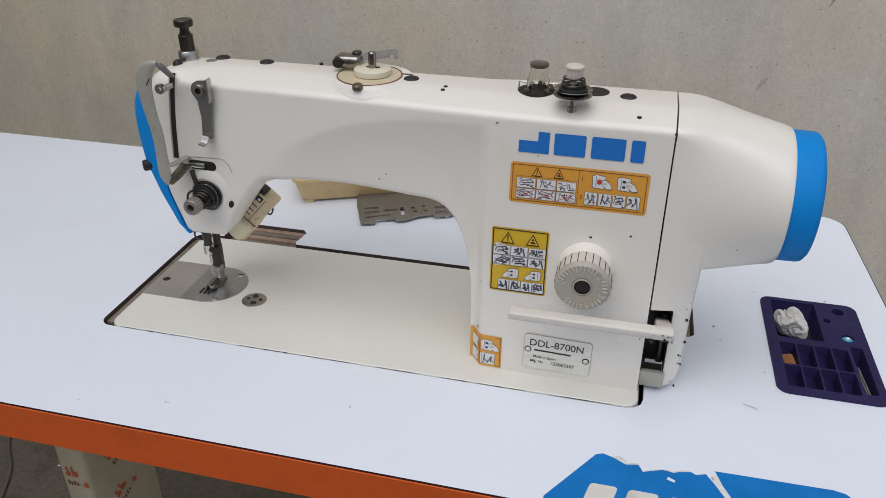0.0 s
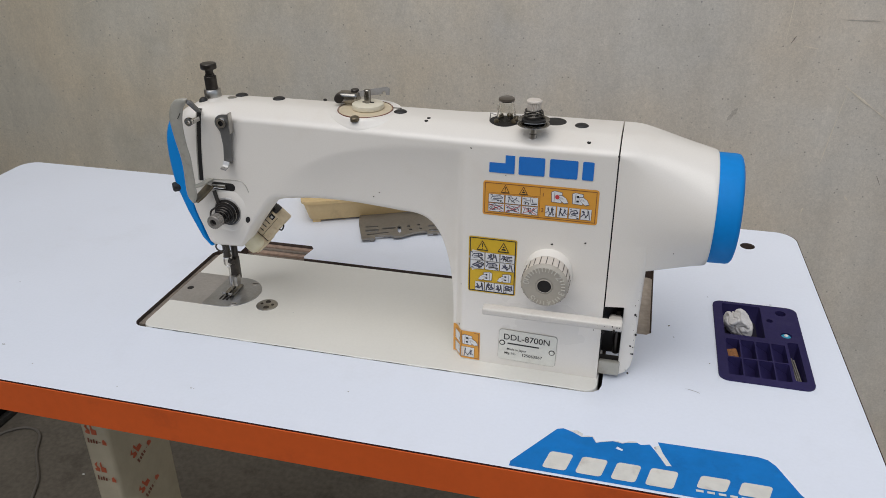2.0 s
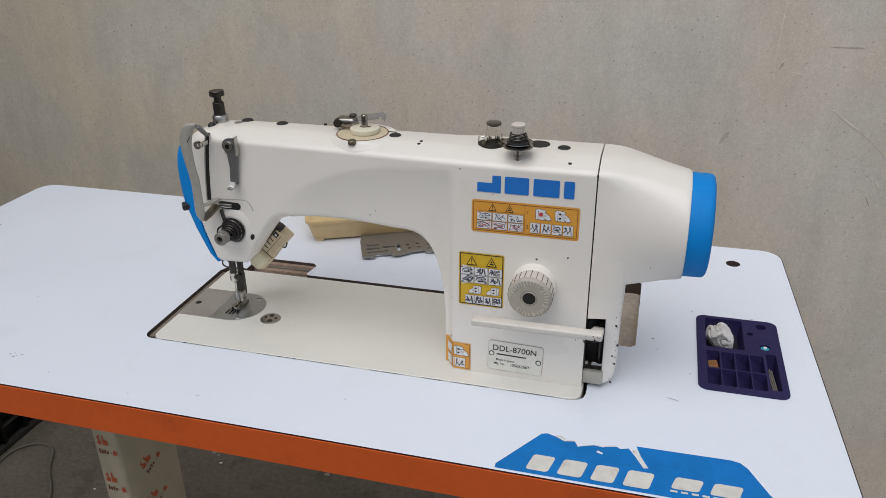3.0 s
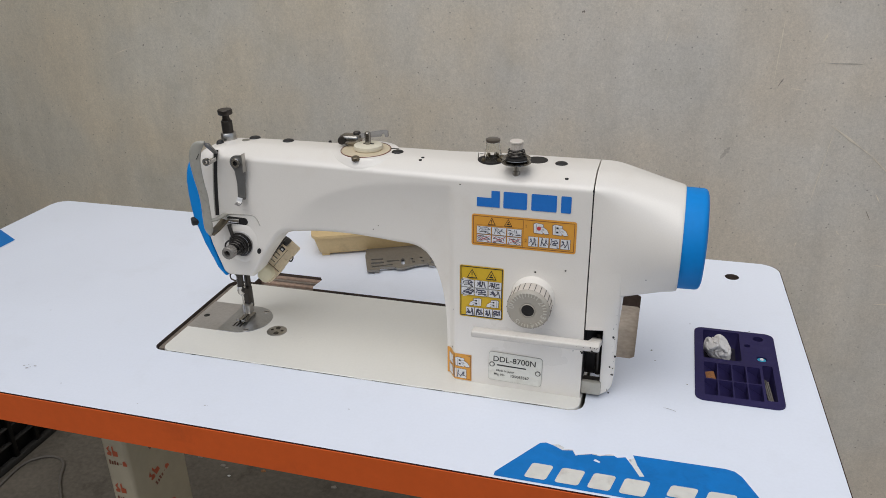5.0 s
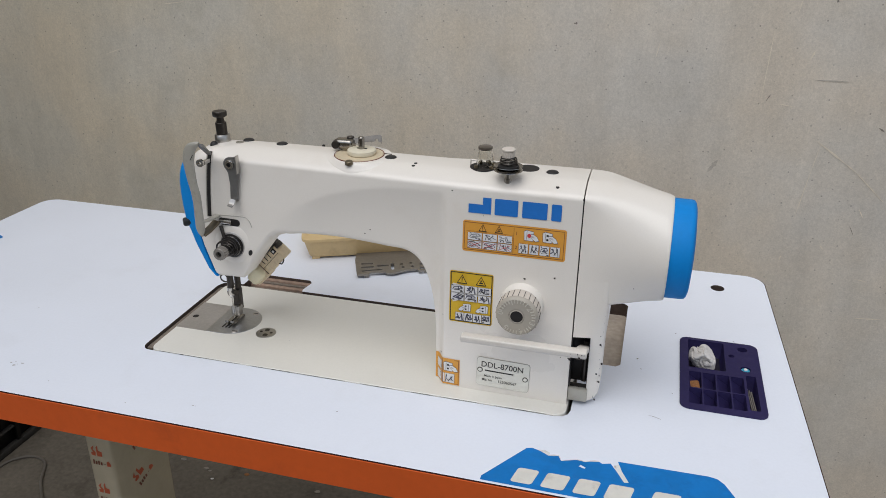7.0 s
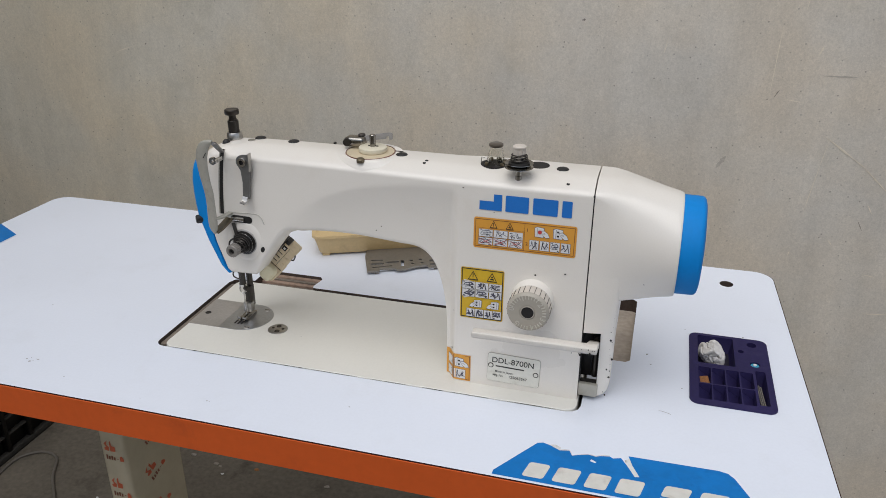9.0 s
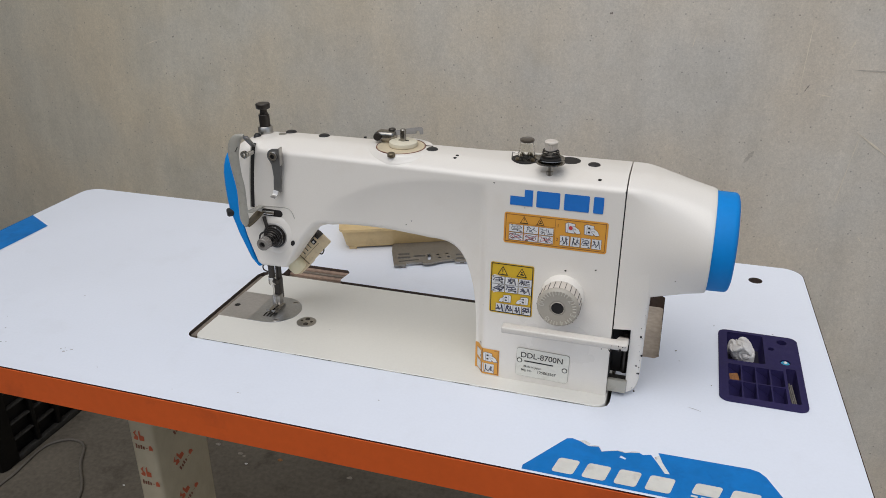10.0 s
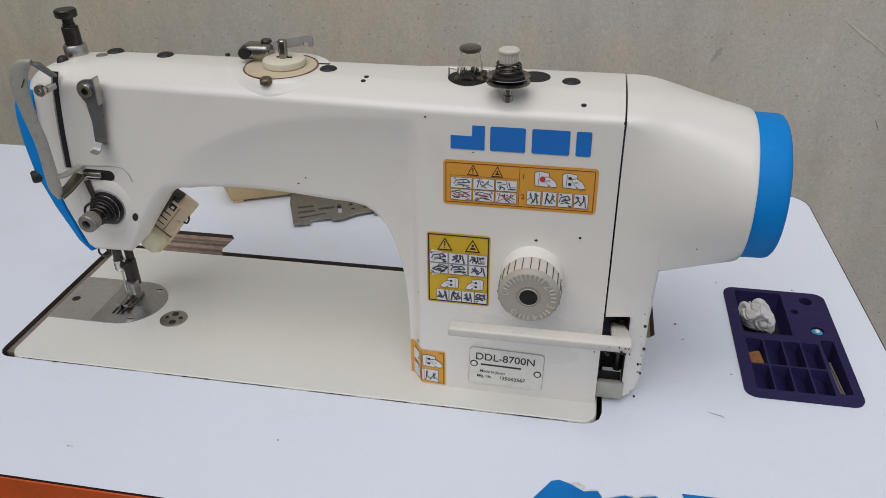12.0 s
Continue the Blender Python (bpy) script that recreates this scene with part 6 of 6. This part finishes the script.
flat("edge_tape", [(X0 + 0.001, -0.02), (X0 + 0.062, -0.02), (X0 + 0.062, 0.240), (X0 + 0.001, 0.272)], T + 0.0005, M_FILM, table, "blue tape along the table's short edge")
for x, y, r in ((-0.124, -0.078, 0.0026), (-0.117, -0.072, 0.0022), (-0.131, -0.074, 0.0015), (-0.121, -0.075, 0.001), (-0.127, -0.071, 0.0012), (0.5860, 0.1390, 0.0020), (0.5910, 0.1170, 0.0011), (0.6270, 0.0750, 0.0010), (0.63, 0.215, 0.0012), (0.70, 0.213, 0.0012), (-0.2, 0.05, 0.001), (-0.215, -0.082, 0.0022), (-0.209, -0.080, 0.0014), (-0.236, -0.053, 0.0016), (-0.331, -0.001, 0.0016), (0.125, -0.092, 0.0014), (0.128, -0.0925, 0.0009), (0.051, -0.108, 0.0009), (-0.257, -0.028, 0.0012), (-0.06, -0.095, 0.0012), (0.28, -0.06, 0.001)):
    flat("scuff", [(x + r * rng.uniform(0.4, 1.3) * math.cos(a), y + 0.7 * r * rng.uniform(0.4, 1.2) * math.sin(a)) for a in (0, 0.9, 1.8, 2.7, 3.6, 4.5, 5.4)], T + 0.0004, M_SCUFF if x < 0.2 else M_GREYMETAL, table)
for x, y, a, ln in ((0.6070, 0.0240, -0.25, 0.011), (0.6130, 0.0220, -0.4, 0.006), (0.165, 0.062, 0.9, 0.003)):
    z = T + 0.0004 if y != 0.062 else ZB + 0.0003
    c, s = math.cos(a), math.sin(a)
    flat("scuff", [(x - ln / 2 * c, y - ln / 2 * s), (x + ln / 2 * c, y + ln / 2 * s - 0.0003), (x + ln / 2 * c, y + ln / 2 * s + 0.0004), (x, y + 0.0009)], z, M_SCUFF, table)
x = 0.022
while x < 0.498:
    ln = min(rng.uniform(0.02, 0.06), 0.5 - x)
    dirt = bmesh.new()
    far, near = [], []
    for k in range(13):
        w = (rng.uniform(0.0, 0.0004) + (0.0008 if rng.random() < 0.07 else 0.0)) * (1 - abs(k / 6 - 1) ** 3)
        px = x + ln * k / 12
        far.append(dirt.verts.new((px, -0.0029 + w * 0.6, T + 0.0006)))
        near.append(dirt.verts.new((px, -0.0032 - w, T + 0.0006)))
    for k in range(12):
        dirt.faces.new((near[k], near[k + 1], far[k + 1], far[k]))
    part("gap_dirt", dirt, M_HOLE, table, smooth=0)
    x += ln + (rng.uniform(0.002, 0.02) if rng.random() < 0.6 else 0.0)

# ---- things behind the machine ----
bm_m = Matrix.Translation((0.0850, 0.2970, T)) @ Matrix.Rotation(radians(24), 4, "Z")
case = thing("plastic_box", (0.2, 0.36, T), "yellowed cream plastic box lying behind the machine", "box")
shell = bmesh.new()
loft([[bm_m @ Vector((x + (g if x > 0.1 else -g), y + (g if y > 0.05 else -g), z)) for x, y in rounded(0, 0.22, 0, 0.11, 0.008, 4)] for z, g in ((0.003, -0.002), (0.005, 0.0), (0.032, 0.007), (0.034, 0.006))], shell)
part("box_body", shell, M_BOX, case)
part("box_rim", slab(rounded(-0.010, 0.230, -0.010, 0.120, 0.012, 4), [rounded(-0.003, 0.223, -0.003, 0.113, 0.009, 4)], 0.0325, 0.0365, bm_m), M_BOX, case)
for x in (0.004, 0.2):
    part("box_foot", box(x, x + 0.012, 0.001, 0.013, 0, 0.004, 0.001, m=bm_m), M_BOX, case)
part("box_label", slab([(0.012, 0.02), (0.03, 0.02), (0.03, 0.028), (0.012, 0.028)], [], 0.0342, 0.0346, bm_m), M_GREYMETAL, case)

pm = Matrix.Translation((0.181, 0.257, T)) @ Matrix.Rotation(radians(20), 4, "Z")
bracket_outline = [(-0.002, -0.002), (0.016, -0.002), (0.0165, 0.006), (0.040, 0.006), (0.0405, 0.0015), (0.050, 0.0005), (0.058, 0.004), (0.070, 0.010), (0.088, 0.013), (0.0885, 0.007), (0.108, 0.008), (0.125, 0.018), (0.13, 0.085), (-0.004, 0.085), (-0.006, 0.05)]
def stadium(ax, ay, bx, by, r):
    """A slot with round ends between two points."""
    turn = math.atan2(by - ay, bx - ax)
    ends = [(bx, by, turn - math.pi / 2)] * 5 + [(ax, ay, turn + math.pi / 2)] * 5
    return [(x + r * math.cos(t + math.pi * (k % 5) / 4), y + r * math.sin(t + math.pi * (k % 5) / 4)) for k, (x, y, t) in enumerate(ends)]


slots = [stadium(0.006, 0.0098, 0.034, 0.0145, 0.0016), stadium(0.0055, 0.0222, 0.020, 0.0235, 0.0030), stadium(0.005, 0.0352, 0.0195, 0.0352, 0.0022), stadium(0.029, 0.0265, 0.043, 0.0280, 0.0027), stadium(0.0505, 0.0145, 0.0505, 0.0325, 0.0024),
         disc_points(0.064, 0.031, 0.0026, 12), disc_points(0.066, 0.020, 0.0026, 12), disc_points(0.078, 0.034, 0.0026, 12), disc_points(0.080, 0.022, 0.0026, 12), rounded(0.091, 0.106, 0.012, 0.019, 0.002, 3), rounded(0.091, 0.108, 0.026, 0.032, 0.002, 3)]
tagged(part("slotted_plate", slab(bracket_outline, slots, 0.0035, 0.0062, pm), M_BRACKET, smooth=0), "grey steel plate with slots and holes lying on the table", "plate")
for px, py in ((0.004, 0.07), (0.11, 0.07), (0.012, 0.001), (0.1, 0.012)):
    part("plate_lip", box(px - 0.003, px + 0.003, py - 0.0008, py + 0.0012, 0.0, 0.0036, m=pm), M_BRACKET, bpy.data.objects["slotted_plate"])

# ---- under the table ----
FLOOR_BITS = [(-0.389, 0.617, 0.0045, M_WALLPIT, "dark clod of dirt on the concrete floor"), (-0.376, 0.612, 0.003, M_WALLPIT, "dark clod of dirt on the concrete floor"),
              (-0.356, 0.588, 0.0028, M_PAPER, "pale crumb of plaster on the concrete floor"), (-0.283, 0.624, 0.0045, M_RUST, "brown wood chip on the concrete floor"),
              (-0.094, 0.613, 0.005, M_WALLPIT, "dark clod of dirt on the concrete floor"), (-0.462, 0.633, 0.005, M_WALLPIT, "dark clod of dirt on the concrete floor"), (-0.593, 0.436, 0.0022, M_PAPER, "pale crumb of plaster on the concrete floor")]
def crate(x, y, z, lx, ly, h, label):
    """A stacking crate: wide chamfered corner posts, closed sides set back between them and dusty ledges across."""
    c = thing("plastic_crate", (x, y, z), label, "crate", "stacked black crates")
    x0, y0, x1, y1 = x - lx / 2, y - ly / 2, x + lx / 2, y + ly / 2
    part("crate_base", box(x0 + 0.012, x1 - 0.012, y0 + 0.012, y1 - 0.012, z, z + 0.012, 0.003), M_CRATE, c)
    for cx, sx in ((x0, 1), (x1, -1)):
        for cy, sy in ((y0, 1), (y1, -1)):
            foot_plan = [(cx + sx * 0.018, cy), (cx + sx * 0.050, cy), (cx + sx * 0.050, cy + sy * 0.02), (cx + sx * 0.02, cy + sy * 0.055), (cx, cy + sy * 0.055), (cx, cy + sy * 0.018), (cx + sx * 0.005, cy + sy * 0.005)]
            rings = [[(cx + (px - cx) + sx * i, cy + (py - cy) + sy * i, z + u) for px, py in foot_plan] for u, i in ((0.0, 0.004), (0.012, 0.0), (h - 0.004, 0.0), (h, 0.003))]
            part("corner_post", loft(rings), M_CRATE, c)
    sides = [("y", y0, 1, x0 + 0.05, x1 - 0.05), ("y", y1, -1, x0 + 0.05, x1 - 0.05), ("x", x0, 1, y0 + 0.055, y1 - 0.055), ("x", x1, -1, y0 + 0.055, y1 - 0.055)]
    for axis, at, inward, a, b in sides:
        def plate(p, q, d0, d1, lo, hi, bevel=0.0015):
            e, f = sorted((at + inward * d0, at + inward * d1))
            return box(p, q, e, f, z + lo, z + hi, bevel) if axis == "y" else box(e, f, p, q, z + lo, z + hi, bevel)
        part("side_panel", plate(a, b, 0.017, 0.021, 0.004, h - 0.004), M_CRATE, c)
        part("skirt", plate(a, b, 0.001, 0.017, 0.0, 0.017, 0.003), M_CRATEDUST, c, "dusty lower edge")
        part("top_rim", plate(a, b, 0.001, 0.017, h - 0.024, h, 0.003), M_CRATE, c)
        for u in (0.058, 0.102, 0.146, 0.190):
            part("ledge", plate(a, b, 0.004, 0.017, u, u + 0.005), M_CRATEDUST, c)
        many = 2 if axis == "x" else 3
        for k in range(1, many + 1):
            m = a + (b - a) * k / (many + 1)
            part("rib", plate(m - 0.006, m + 0.006, 0.002, 0.017, 0.0175, h - 0.0245), M_CRATE, c)


crate(-1.091, 0.538, 0.0, 0.40, 0.32, 0.24, "black ribbed plastic crate on the floor under the table")
crate(-1.091, 0.538, 0.2405, 0.40, 0.32, 0.24, "black ribbed plastic crate stacked on another crate")
cable_pts = curve_points([(-0.90, 0.10, 0.0034), (-0.885, 0.22, 0.0034), (-0.877, 0.300, 0.0034), (-0.869, 0.383, 0.0034), (-0.876, 0.485, 0.0034), (-0.851, 0.525, 0.004), (-0.816, 0.537, 0.004), (-0.778, 0.522, 0.004), (-0.739, 0.463, 0.004), (-0.683, 0.402, 0.004), (-0.655, 0.352, 0.004), (-0.60, 0.24, 0.004), (-0.5, 0.1, 0.004)], 10)
tagged(part("floor_cable", tube(cable_pts, 0.0031, 10), M_CABLE), "grey cable lying in a loop on the concrete floor", "cable")

for x, y, r, paint, what in FLOOR_BITS:
    bit = bmesh.new()
    bmesh.ops.create_icosphere(bit, subdivisions=2, radius=r)
    for v in bit.verts:
        v.co = Vector((x + v.co.x * 1.5, y + v.co.y, max(0.0002, r * 0.35 + v.co.z * 0.55))) + noise.noise_vector(v.co * 160 + Vector((x * 9, y * 7, 0))) * r * 0.35
        v.co.z = max(0.0002, v.co.z)
    tagged(part("floor_crumb", bit, paint), what, "crumb", "crumbs on the floor")

# ---- marks on the wall ----
rng = random.Random(3)
PALE = ((0.903, 0.841, -35, 0.094, 0.0042), (0.969, 0.788, -43, 0.078, 0.002), (1.02, 0.52, 5, 0.05, 0.0018), (0.80, 0.93, -8, 0.03, 0.0012), (0.99, 0.60, -6, 0.025, 0.0012), (-0.62, 0.96, 18, 0.05, 0.0014),
        (-0.10, 1.245, 3, 0.018, 0.004), (-0.36, 1.10, 60, 0.02, 0.005), (0.80, 1.13, 82, 0.09, 0.0008), (0.565, 1.02, 80, 0.03, 0.0012), (0.83, 1.02, 70, 0.02, 0.003), (0.759, 1.0, 88, 0.13, 0.0013),
        (0.862, 0.79, 82, 0.15, 0.0012), (0.965, 0.735, -60, 0.02, 0.002), (-0.45, 1.07, 8, 0.07, 0.0012), (0.91, 0.66, -50, 0.012, 0.002), (0.84, 0.63, 78, 0.012, 0.0025))
DARK = ((0.854, 1.115, 80, 0.008, 0.0042), (0.967, 0.896, -32, 0.014, 0.0026), (0.769, 0.942, 62, 0.016, 0.0022), (0.41, 1.06, 12, 0.007, 0.004), (0.13, 1.10, 30, 0.005, 0.003), (-0.56, 0.975, 40, 0.005, 0.003), (0.955, 0.70, -62, 0.02, 0.0014))
FAINT = ((0.69, 0.805, 58, 0.03, 0.009), (0.869, 0.978, 0, 0.06, 0.0022), (1.0, 0.925, 20, 0.02, 0.009), (0.56, 1.12, -14, 0.03, 0.0014), (0.11, 1.20, 2, 0.014, 0.0014))
for x, z, a, ln, w, paint in [m + (M_RUB,) for m in PALE] + [m + (M_WALLPIT,) for m in DARK] + [m + (M_SMUDGE,) for m in FAINT]:
    bm = bmesh.new()
    c, s = math.cos(radians(a)), math.sin(radians(a))
    top, low = [], []
    for k in range(9):
        t = k / 8 - 0.5
        h = w * (0.3 + rng.random()) * (1 - 4 * t * t) * 0.5 + 0.0001
        top.append(bm.verts.new((x + t * ln * c - h * s, 0.8224, z + t * ln * s + h * c)))
        low.append(bm.verts.new((x + t * ln * c + h * s, 0.8224, z + t * ln * s - h * c)))
    bm.faces.new(top + low[::-1])
    part("scratch", bm, paint, wall, smooth=0)
